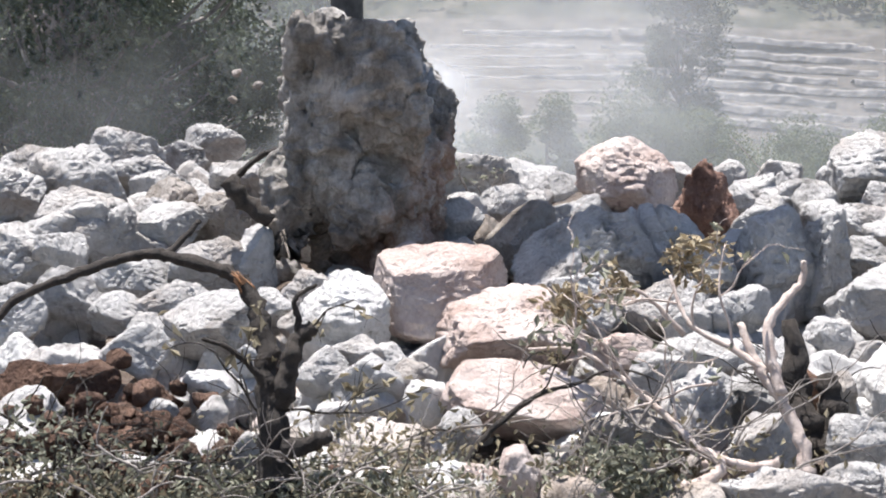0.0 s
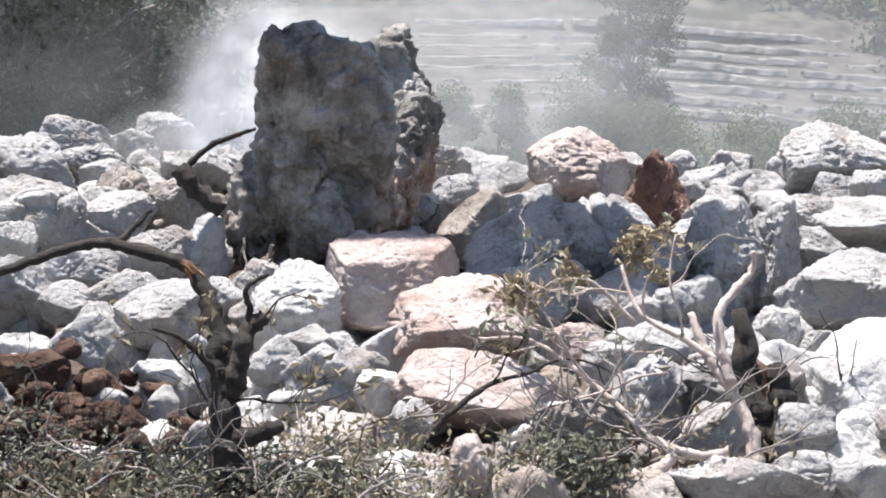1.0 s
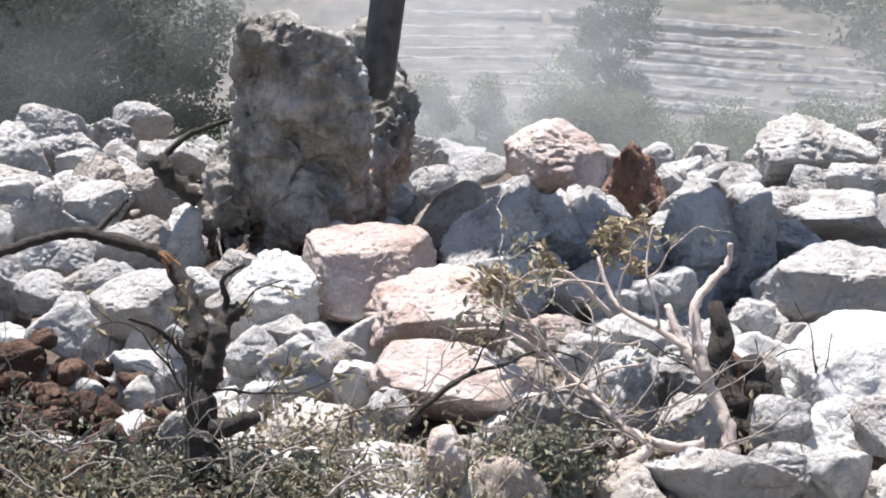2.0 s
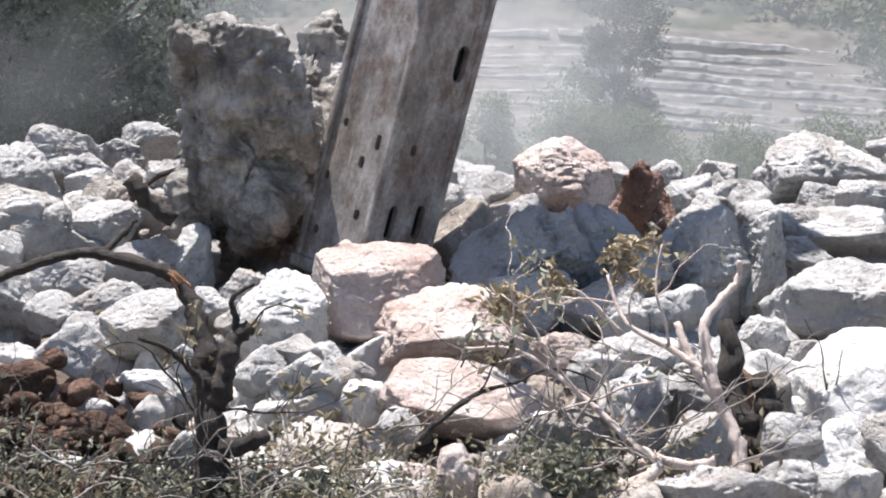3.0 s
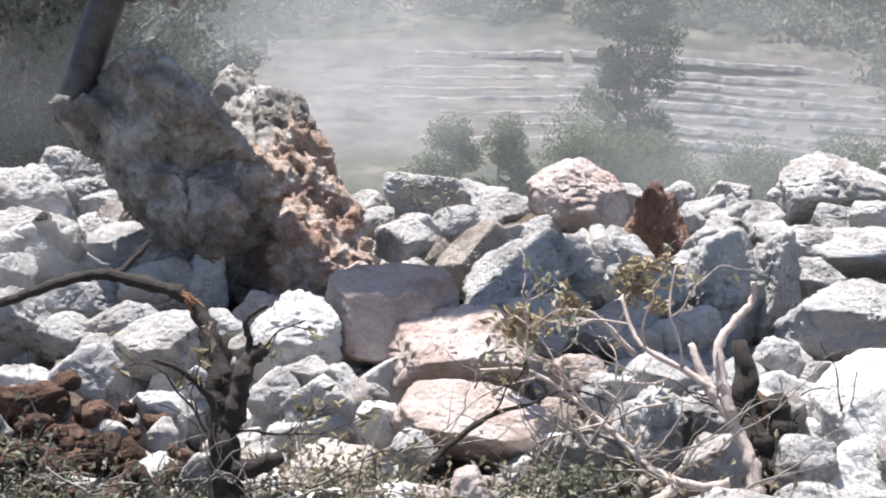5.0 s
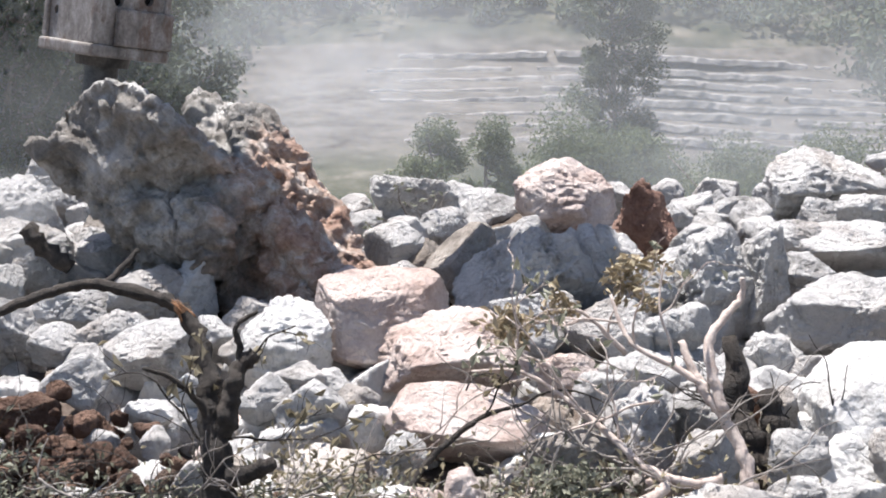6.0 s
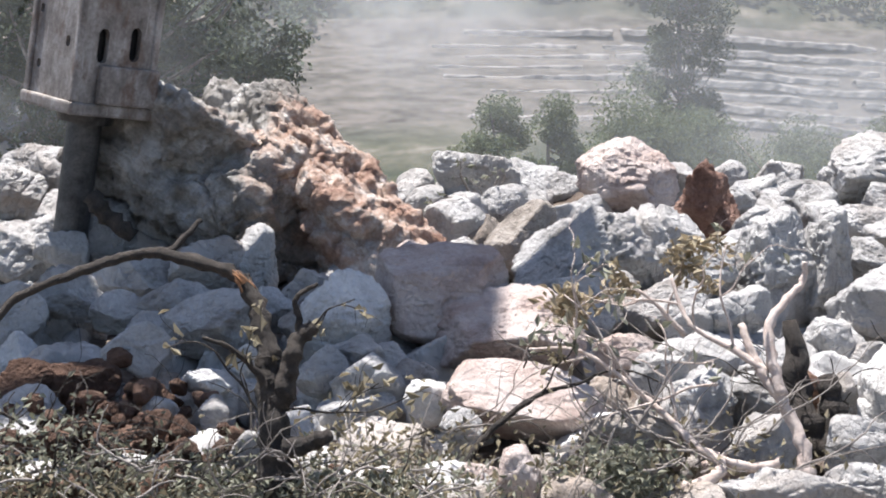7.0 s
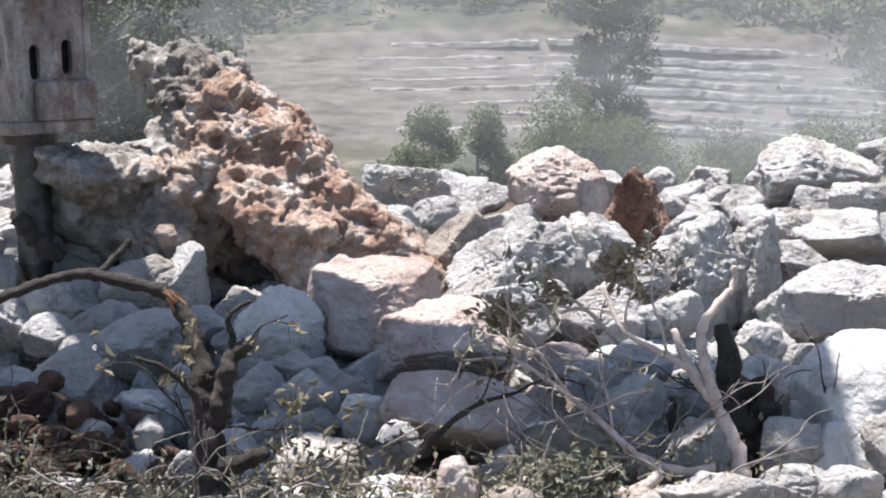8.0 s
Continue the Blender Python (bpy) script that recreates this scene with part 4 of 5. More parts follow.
# ---- the boulder that is turned ----
def great_boulder():
    lumps = [
        ((0.069, 0.070, -0.070), (0.65, 1.22, 0.83), 401, 13, (26.6, 17.5, 9.5)),
        ((0.119, -0.038, -0.757), (0.58, 0.46, 2.04), 402, 10, (-20.8, -4.3, -12.5)),
        ((-0.072, -0.259, 0.143), (0.34, 0.49, 1.27), 403, 12, (7.0, -0.9, -9.2)),
        ((0.139, 0.355, 0.226), (0.36, 0.47, 0.86), 404, 12, (-20.2, -20.6, -6.7)),
        ((0.060, -0.260, 0.338), (0.90, 0.83, 0.38), 408, 12, (-51.1, 41.5, -7.8)),
        ((0.176, 0.217, -0.124), (0.39, 0.69, 1.07), 405, 10, (-19.5, 22.0, 12.6)),
        ((-0.210, -0.344, -0.065), (0.33, 0.24, 0.66), 406, 9, (-52.6, -3.4, 12.1)),
        ((0.117, -0.177, -0.520), (0.46, 0.43, 0.53), 407, 9, (0.3, 0.6, -0.9)),
        ((0.214, -0.089, -0.416), (0.37, 0.47, 0.56), 409, 9, (-0.2, 1.7, 8.5)),
    ]
    verts, faces = [], []
    for place, size, seed, facets, turn in lumps:
        v, f = rock_shape(5, size, seed, facets, 0.6)
        m = np.array(pose(*place, *turn))
        v = v @ m[:3, :3].T + m[:3, 3]
        faces += (f + len(verts)).tolist()
        verts += v.tolist()
    rough = new("rough_block", mesh_of("rough_block", verts, faces, BOULDER))
    mod = rough.modifiers.new("weld", "REMESH")
    mod.mode, mod.voxel_size, mod.adaptivity = "VOXEL", 0.013, 0.0
    me = bpy.data.meshes.new_from_object(rough.evaluated_get(bpy.context.evaluated_depsgraph_get()))
    bpy.data.objects.remove(rough)
    n = len(me.vertices)
    p, q = np.empty(n * 3), np.empty(n * 3)
    me.vertices.foreach_get("co", p)
    me.vertices.foreach_get("normal", q)
    p, q = p.reshape(-1, 3), q.reshape(-1, 3)
    # the flat side along which it broke out of the ground
    wall = 0.33 + 0.05 * p[:, 2] + 0.035 * fractal(p, 3.0, 2, 91)
    over = np.maximum(0, p[:, 0] - wall)
    p[:, 0] -= over * 0.55
    # the slanting facet beside the front head
    out = np.array([0.62, -0.45, 0.64])
    over = np.clip(p @ out - 0.34 + 0.03 * fractal(p, 4.0, 2, 93), 0, 0.06) * np.clip((0.66 - p[:, 2]) / 0.18, 0, 1)
    p = p - out * over[:, None] * 0.9
    # fluted, pitted weathering; crumbly where the earth has torn off
    torn = np.clip((p[:, 0] - wall + 0.10) * 10, 0, 1)
    flute = fractal(p * np.array([1.0, 1.0, 0.35]), 7.0, 3, 61)
    pit = np.maximum(0, fractal(p, 8.0, 2, 66) - 0.42)
    crumb = np.abs(fractal(p, 19.0, 3, 71, 0.6)) + 0.8 * (np.round(fractal(p, 6.0, 2, 73) * 3) / 3)
    step = fractal(p, 3.5, 2, 77)
    ledge = np.round(step * 3) / 3 - step
    crease = np.exp(-(fractal(p, 4.5, 3, 85) / 0.07) ** 2)
    move = -0.02 * crease + 0.02 * np.abs(fractal(p, 11.0, 3, 87, 0.6)) + 0.042 * flute * (1 - 0.6 * torn) - 0.06 * pit + 0.011 * (crumb - 0.3) * (0.2 + 0.8 * torn) + 0.05 * ledge + 0.012 * np.abs(fractal(p, 22.0, 2, 81))
    # washed-out hollows in the flank, and sockets of stones that fell from the torn side
    for cx, cz, r, deep in ((-0.16, -0.28, 0.10, 0.16), (-0.02, -0.46, 0.08, 0.10), (0.02, 0.28, 0.05, 0.06)):
        far = np.hypot((p[:, 0] - cx), (p[:, 2] - cz) * 0.75)
        move = move - deep * np.exp(-(far / r) ** 2) * (q[:, 1] < -0.2)
    for cy, cz, r, deep in ((-0.15, 0.10, 0.030, 0.07), (0.08, 0.16, 0.028, 0.06), (-0.02, -0.08, 0.034, 0.07), (0.18, -0.05, 0.030, 0.06), (-0.12, -0.25, 0.032, 0.07), (0.10, -0.30, 0.036, 0.07), (-0.30, 0.22, 0.025, 0.05), (0.25, 0.30, 0.045, 0.08)):
        far = np.hypot(p[:, 1] - cy, p[:, 2] - cz)
        move = move - deep * np.exp(-(far / r) ** 4) * (q[:, 0] > 0.2)
    p = p + q * move[:, None]
    me.vertices.foreach_set("co", p.ravel())
    me.polygons.foreach_set("use_smooth", [True] * len(me.polygons))
    me.materials.clear()
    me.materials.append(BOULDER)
    me.update()
    ob = new("great_boulder", me)
    return tagged(ob, "huge weathered grey boulder with a torn orange earthy side", "boulder")


BLOCK = great_boulder()


# ---- the hydraulic breaker ----
def prism(bm, outline, z0, z1):
    low = [bm.verts.new((x, y, z0)) for x, y in outline]
    high_ = [bm.verts.new((x, y, z1)) for x, y in outline]
    n = len(outline)
    bm.faces.new(low[::-1])
    bm.faces.new(high_)
    for i in range(n):
        bm.faces.new((low[i], low[(i + 1) % n], high_[(i + 1) % n], high_[i]))


def block(size, place=(0, 0, 0), bevel=0.008, turn=(0, 0, 0)):
    bm = bmesh.new()
    bmesh.ops.create_cube(bm, size=1.0, matrix=pose(*place, *turn) @ Matrix.Diagonal((*size, 1)))
    if bevel:
        bmesh.ops.bevel(bm, geom=bm.edges[:], offset=bevel, segments=2, affect="EDGES", profile=0.6)
    return bm


def stadium(w, h, n=8):
    """A slot's outline: w across, h tall."""
    r = w / 2
    pts = [(r * math.cos(a), h / 2 - r + r * math.sin(a)) for a in np.linspace(0, math.pi, n)]
    return pts + [(-x, -y) for x, y in pts]


def pierced_plate(w, z0, z1, thick, holes):
    """A plate in the xz plane, face to -y, with through holes (x, z, width, height)."""
    bm = bmesh.new()
    edges = []
    rim = [(-w / 2, z0), (w / 2, z0), (w / 2, z1), (-w / 2, z1)]
    for ring in [rim] + [[(x + a, z + b) for a, b in stadium(hw, hh)] for x, z, hw, hh in holes]:
        vs = [bm.verts.new((x, 0, z)) for x, z in ring]
        edges += [bm.edges.new((vs[i], vs[(i + 1) % len(vs)])) for i in range(len(vs))]
    bmesh.ops.triangle_fill(bm, use_beauty=True, use_dissolve=False, edges=edges)
    bmesh.ops.recalc_face_normals(bm, faces=bm.faces)
    got = bmesh.ops.extrude_face_region(bm, geom=bm.faces[:])
    bmesh.ops.translate(bm, vec=(0, thick, 0), verts=[g for g in got["geom"] if isinstance(g, bmesh.types.BMVert)])
    bmesh.ops.recalc_face_normals(bm, faces=bm.faces)
    return bm


def breaker():
    root = new("hydraulic_breaker")
    W, T = 0.385, 1.75
    # four plates of the housing; small bolt holes, two long slots low on one face
    bolts = [(-0.12, 0.18, 0.03, 0.04), (0.10, 0.30, 0.035, 0.05), (-0.14, 0.42, 0.03, 0.04), (0.05, 0.52, 0.035, 0.055), (-0.10, 0.66, 0.03, 0.04), (0.12, 0.62, 0.03, 0.07)]
    slots = [(-0.075, 0.30, 0.052, 0.15), (0.085, 0.32, 0.052, 0.15), (0.10, 1.02, 0.07, 0.16), (-0.05, 0.62, 0.03, 0.05)]
    for k, holes in enumerate((bolts, slots, [], [])):
        bm = pierced_plate(W, 0.05, T, 0.03, holes)
        bmesh.ops.transform(bm, matrix=pose(0, 0, 0, 0, 0, (-90, 0, 90, 180)[k]) @ Matrix.Translation((0, -W / 2 - 0.001 * k, 0)), verts=bm.verts)
        part("housing_plate", bm, STEEL, root, "dusty scratched steel housing plate with holes")
    # core coloured near-black so the plates' holes look deep and unlit
    part("core", block((W - 0.10, W - 0.10, T - 0.1), (0, 0, T / 2 + 0.02), 0.01), HOLE, root, "hammer body inside the housing, near-black for the shade in the holes")
    part("bottom_plate", block((W + 0.045, W + 0.045, 0.055), (0, 0, 0.022), 0.012), STEEL, root, "thick steel flange at the housing's foot")
    for sx in (-1, 1):
        for sy in (-1, 1):
            part("corner_post", block((0.035, 0.035, T - 0.06), (sx * (W / 2 - 0.004), sy * (W / 2 - 0.004), T / 2 + 0.02), 0.01), STEEL, root)
    part("wear_bracket", block((0.30, 0.035, 0.17), (0.06, -W / 2 - 0.022, 0.135), 0.012), STEEL, root, "welded wear plate at the foot")
    bm = bmesh.new()
    for r0, r1, z0, z1 in ((0.078, 0.078, -0.58, 0.03), (0.052, 0.078, -0.66, -0.58)):
        bmesh.ops.create_cone(bm, cap_ends=True, segments=28, radius1=r0, radius2=r1, depth=z1 - z0, matrix=Matrix.Translation((0, 0, (z0 + z1) / 2)))
    part("chisel", bm, DARK_STEEL, root, "dark worn steel chisel with a blunt tip")
    bm = bmesh.new()
    bmesh.ops.create_cone(bm, cap_ends=True, segments=28, radius1=0.12, radius2=0.13, depth=0.05, matrix=Matrix.Translation((0, 0, -0.028)))
    part("bushing", bm, DARK_STEEL, root)
    part("top_bracket", block((0.40, 0.34, 0.35), (0, 0, T + 0.15), 0.02), STEEL, root)
    return tagged(root, "dusty grey hydraulic breaker hanging from an excavator", "breaker")


HAMMER = breaker()


def excavator():
    """The dipper arm over the breaker and a loose boom, unseen above the view, added to cast shadows on the pile."""
    root = new("excavator")
    arm = part("dipper_arm", block((0.50, 1.75, 0.6), (0, -0.62, 0.15), 0.03), PAINTED, root, "worn yellow steel dipper arm")
    part("link", block((0.34, 0.5, 0.4), (0, 0.12, -0.15), 0.03), STEEL, arm)
    boom = part("boom", block((3.3, 0.64, 0.7), (0, 0, 0), 0.04), PAINTED, root, "unseen worn yellow steel boom, placed for its shadow")
    for owner, long, m in ((arm, 1.2, pose(0, -0.7, 0.56, 84, 0, 0)), (boom, 2.2, pose(0.2, -0.55, 0.1, 0, 90, 0))):
        bm = bmesh.new()
        bmesh.ops.create_cone(bm, cap_ends=True, segments=24, radius1=0.09, radius2=0.09, depth=long, matrix=m)
        part("hydraulic_cylinder", bm, DARK_STEEL, owner, "dark steel hydraulic cylinder")
    tagged(root, "unseen worn yellow excavator arm and boom that shade the rubble pile", "excavator")
    return arm, boom


ARM, BOOM = excavator()


# ---- broken branches and litter ----
def branch(name, label, limbs, mat, seed, sprigs=(), leaf=None, leaf_count=0):
    """A broken branch: a mesh of limbs, one of twigs and one of withered leaves."""
    rng, nr = random.Random(seed), np.random.RandomState(seed)
    root = new(name)
    for points, thick, thin in limbs:
        v, f = tube(points, thick, thin, rng.random(), sides=10, gnarl=0.3)
        mesh_part("limb", mesh_of("limb", v, f, mat), root)
    tips, fine = [], []
    for start, way, long, thick, depth in sprigs:
        twigs(Vector(start), way, long, thick, depth, rng, fine, 0.2, tips)
    if fine:
        v, f = joined(fine)
        tagged(mesh_part("twig_tangle", mesh_of("twig_tangle", v, f, mat), root), kind="stuff")
    if leaf and tips:
        spots = [tips[rng.randrange(len(tips))][:] for _ in range(leaf_count)]
        v, f = leaves(spots, 0.045, 0.02, nr, 0.02)
        tagged(mesh_part("leaves", mesh_of("leaves", v, f, leaf, False), root), kind="stuff")
    return tagged(root, label, "branch")


branch("broken_branch", "dark broken oak branch arching over the rocks", [
    ([(-0.672, 4.75, -0.019), (-0.664, 4.78, 0.181), (-0.647, 4.80, 0.332), (-0.671, 4.85, 0.475), (-0.681, 4.90, 0.603), (-0.707, 4.95, 0.724), (-0.759, 5.00, 0.833)], 0.062, 0.022),
    ([(-0.757, 5.00, 0.830), (-0.839, 5.02, 0.865), (-0.991, 5.05, 0.901), (-1.078, 5.05, 0.910), (-1.181, 5.00, 0.887), (-1.273, 4.95, 0.858), (-1.432, 4.90, 0.793), (-1.505, 4.85, 0.716)], 0.022, 0.013),
    ([(-1.009, 5.05, 0.906), (-0.965, 5.10, 0.947), (-0.919, 5.15, 1.000)], 0.012, 0.008),
    ([(-0.642, 4.85, 0.475), (-0.607, 4.85, 0.579), (-0.584, 4.88, 0.659), (-0.534, 4.90, 0.707)], 0.036, 0.022),
    ([(-0.587, 4.88, 0.642), (-0.581, 4.90, 0.724), (-0.589, 4.90, 0.793), (-0.526, 4.92, 0.833)], 0.014, 0.006),
    ([(-0.659, 4.85, 0.492), (-0.705, 4.83, 0.583), (-0.775, 4.80, 0.657), (-0.854, 4.78, 0.695)], 0.013, 0.006),
    ([(-0.65, 4.80, 0.34), (-0.56, 4.78, 0.37), (-0.48, 4.76, 0.41)], 0.035, 0.022),
], BARK_DARK, 11, [((-0.55, 4.88, 0.69), (0.5, 0, 0.5), 0.18, 0.004, 2), ((-0.66, 4.85, 0.44), (0.6, 0.1, 0.2), 0.30, 0.005, 2), ((-0.66, 4.85, 0.42), (-0.7, 0, 0.3), 0.30, 0.005, 2)], LEAF_DRY, 60)
splinters = []
for k in range(16):
    r_ = random.Random(300 + k)
    a_ = Vector((-0.757 + r_.uniform(-0.014, 0.014), 4.978 + r_.uniform(-0.012, 0.006), 0.832 + r_.uniform(-0.02, 0.014)))
    w_ = Vector((-0.022 + r_.uniform(-0.012, 0.012), -0.008, 0.030 + r_.uniform(-0.008, 0.016)))
    splinters.append(tube([a_ - w_ * 0.8, a_, a_ + w_], 0.007, 0.0015, 20 + k, 5, 0.1, 2))
v, f = joined(splinters)
tagged(new("torn_wood", mesh_of("torn_wood", v, f, TORN_WOOD)), "orange torn heartwood at the break of the branch", "wood")
splinters = []
for k in range(26):
    r_ = random.Random(360 + k)
    a_ = Vector((-0.672 + r_.uniform(-0.07, 0.05), 4.70 + r_.uniform(-0.02, 0.02), 0.10 + r_.uniform(-0.06, 0.07)))
    w_ = Vector((r_.uniform(-0.02, 0.02), -0.006, 0.05 + r_.uniform(-0.02, 0.02)))
    splinters.append(tube([a_ - w_, a_, a_ + w_], 0.012, 0.002, 60 + k, 5, 0.2, 2))
v, f = joined(splinters)
tagged(new("torn_wood", mesh_of("torn_wood", v, f, TORN_WOOD)), "orange torn wood at the foot of the trunk", "wood")

branch("bleached_branch", "bleached bare branch lying over the rocks", [
    ([(0.955, 4.90, 0.234), (0.948, 4.95, 0.328), (0.902, 5.00, 0.440), (0.847, 5.05, 0.519), (0.809, 5.10, 0.598), (0.783, 5.15, 0.670)], 0.026, 0.011),
    ([(0.892, 5.00, 0.476), (0.868, 5.05, 0.572), (0.860, 5.10, 0.671), (0.920, 5.15, 0.743), (0.982, 5.20, 0.798), (0.989, 5.20, 0.862)], 0.020, 0.009),
    ([(0.871, 4.90, 0.288), (0.771, 4.92, 0.273), (0.635, 4.95, 0.319), (0.571, 5.00, 0.378), (0.487, 5.05, 0.447), (0.384, 5.10, 0.526), (0.262, 5.15, 0.589), (0.119, 5.20, 0.579)], 0.017, 0.004),
    ([(0.557, 4.85, 0.213), (0.650, 4.85, 0.248), (0.699, 4.90, 0.279), (0.653, 4.95, 0.310)], 0.024, 0.012),
    ([(0.855, 5.05, 0.537), (0.756, 5.10, 0.598), (0.636, 5.15, 0.661), (0.596, 5.20, 0.725), (0.573, 5.25, 0.809)], 0.012, 0.005),
], BARK_PALE, 12, [
    ((0.487, 5.05, 0.447), (-0.6, 0, 0.6), 0.32, 0.005, 2), ((0.384, 5.10, 0.526), (-0.5, 0, 0.7), 0.30, 0.004, 2), ((0.262, 5.15, 0.589), (-0.3, 0, 0.8), 0.26, 0.004, 2),
    ((0.756, 5.10, 0.598), (-0.5, 0, 0.8), 0.34, 0.005, 2), ((0.636, 5.15, 0.661), (0.2, 0, 0.9), 0.26, 0.004, 2), ((0.596, 5.20, 0.725), (-0.8, 0, 0.2), 0.26, 0.004, 2),
    ((0.571, 5.00, 0.378), (0.2, 0, 0.9), 0.26, 0.005, 2), ((0.30, 5.12, 0.57), (-0.9, 0, -0.2), 0.36, 0.004, 2), ((0.70, 5.05, 0.50), (-0.9, 0, 0.1), 0.36, 0.005, 2)], LEAF_DUST, 80)

branch("dark_branch", "thin dark forked branch across the pink slab", [
    ([(-0.111, 4.95, 0.220), (-0.042, 5.00, 0.315), (0.046, 5.05, 0.393), (0.153, 5.10, 0.454), (0.280, 5.15, 0.479)], 0.014, 0.006)], BARK_DARK, 13,
    [((0.280, 5.15, 0.479), (0.9, 0, 0.3), 0.30, 0.005, 2), ((0.153, 5.10, 0.454), (0.2, 0, 0.9), 0.22, 0.004, 1), ((0.10, 5.15, 0.53), (0.2, 0, 1.0), 0.16, 0.003, 1)], LEAF_DRY, 50)

branch("tree_stump", "dark rotten stump with brown soil on its roots", [
    ([(1.04, 5.30, 0.20), (1.02, 5.35, 0.33), (1.01, 5.40, 0.46), (0.994, 5.45, 0.63)], 0.075, 0.028),
    ([(1.10, 5.30, 0.20), (1.12, 5.34, 0.36), (1.10, 5.38, 0.46)], 0.06, 0.03)], BARK_DARK, 14)

CURVED = branch("curved_branch", "thin bare branch leaning on the crest", [
    ([(-1.22, 7.70, 0.78), (-1.183, 7.60, 0.903), (-1.077, 7.60, 1.007), (-0.972, 7.60, 1.054), (-0.86, 7.60, 1.09)], 0.020, 0.009)], BARK_DARK, 15)
LOG = branch("broken_log", "short dark broken log on the heap", [([(-1.133, 7.0, 0.958), (-1.055, 7.0, 0.874), (-0.94, 7.0, 0.78)], 0.042, 0.035)], BARK_DARK, 16)
branch("dry_twig", "dry pale twig standing on the crest", [([(1.40, 9.7, 0.96), (1.464, 9.6, 0.884), (1.566, 9.5, 0.761), (1.647, 9.3, 0.651)], 0.002, 0.004)], BARK_GREY, 17)
branch("leafy_sprig", "withered sprig of yellow leaves on the shaded rocks", [([(0.66, 5.6, 0.55), (0.56, 5.6, 0.66), (0.48, 5.6, 0.72)], 0.010, 0.005)], BARK_PALE, 18,
       [((0.56, 5.6, 0.66), (-0.7, 0, 0.4), 0.22, 0.004, 2), ((0.60, 5.6, 0.62), (0.0, 0, 0.9), 0.20, 0.004, 2), ((0.52, 5.6, 0.68), (-0.9, 0, 0.0), 0.20, 0.004, 2)], STRAW, 420)

branch("dry_shrub", "dry grey shrub on the dusty heap behind the boulder", [([(-0.10, 8.66, 0.60), (-0.12, 8.60, 0.74), (-0.17, 8.58, 0.84)], 0.010, 0.004), ([(-0.09, 8.66, 0.60), (-0.01, 8.60, 0.74), (0.03, 8.58, 0.82)], 0.009, 0.004)], BARK_GREY, 19,
       [((-0.12, 8.60, 0.72), (-0.7, -0.2, 0.4), 0.16, 0.004, 2), ((-0.15, 8.58, 0.80), (-0.2, -0.2, 0.8), 0.12, 0.004, 2), ((-0.01, 8.60, 0.74), (0.7, -0.2, 0.4), 0.15, 0.004, 2), ((-0.05, 8.60, 0.70), (0.1, -0.3, 0.8), 0.14, 0.004, 2)], LEAF_DUST, 30)


def litter(name, label, spots, mat, long, wide, seed, spread):
    """Loose leaves or twigs strewn over the ground; spots: x, y, radius, height, count."""
    nr = np.random.RandomState(seed)
    at = []
    for x, y, r, h, n in spots:
        q = nr.normal(size=(n, 2)) * r * 0.6
        px, py = x + q[:, 0], y + q[:, 1] * 0.5
        at.append(np.stack([px, py, land(px, py) + 0.12 + nr.rand(n) ** 1.3 * h], axis=1))
    v, f = leaves(np.concatenate(at), long, wide, nr, spread)
    tagged(new(name, mesh_of(name, v, f, mat, False)), label, "leaf litter", kind="stuff")


litter("leaf_litter", "dusty grey-green leaves of crushed shrubs", [(-0.95, 4.75, 0.42, 0.16, 2200), (-0.3, 4.8, 0.35, 0.14, 1500), (0.38, 4.85, 0.14, 0.20, 900), (-1.35, 4.8, 0.3, 0.33, 700)], LEAF_DUST, 0.030, 0.014, 41, 0.01)
litter("dry_leaf_litter", "dry pale leaves among the rocks", [(-0.2, 4.75, 0.40, 0.14, 900), (-0.9, 4.65, 0.5, 0.12, 1000), (-0.35, 5.1, 0.35, 0.2, 500), (-1.3, 4.6, 0.3, 0.2, 700), (0.6, 5.0, 0.5, 0.2, 350)], LEAF_DRY, 0.032, 0.015, 42, 0.01)


def brushwood(name, label, spots, mat, seed):
    rng, out = random.Random(seed), []
    for x, y, r, n, long in spots:
        for _ in range(n):
            px, py = x + rng.gauss(0, r), y + rng.gauss(0, r * 0.5)
            start = Vector((px, py, float(land(px, py)) + rng.uniform(0.1, 0.34)))
            twigs(start, (rng.uniform(-1, 1), rng.uniform(-0.4, 0.4), rng.uniform(0, 0.6)), long * rng.uniform(0.5, 1.3), rng.uniform(0.002, 0.006), 1, rng, out)
    v, f = joined(out)
    tagged(new(name, mesh_of(name, v, f, mat)), label, "brushwood", kind="stuff")


brushwood("brushwood", "tangled dry twigs of crushed shrubs", [(-0.9, 4.65, 0.35, 38, 0.22), (-0.25, 4.7, 0.3, 24, 0.22), (0.45, 5.0, 0.25, 18, 0.28), (0.7, 4.9, 0.22, 14, 0.24)], BARK_GREY, 51)
brushwood("dark_brushwood", "dark roots and twigs in the soil", [(-1.3, 4.9, 0.25, 40, 0.22), (-0.5, 4.8, 0.3, 18, 0.25), (1.1, 5.3, 0.12, 12, 0.2)], BARK_DARK, 52)

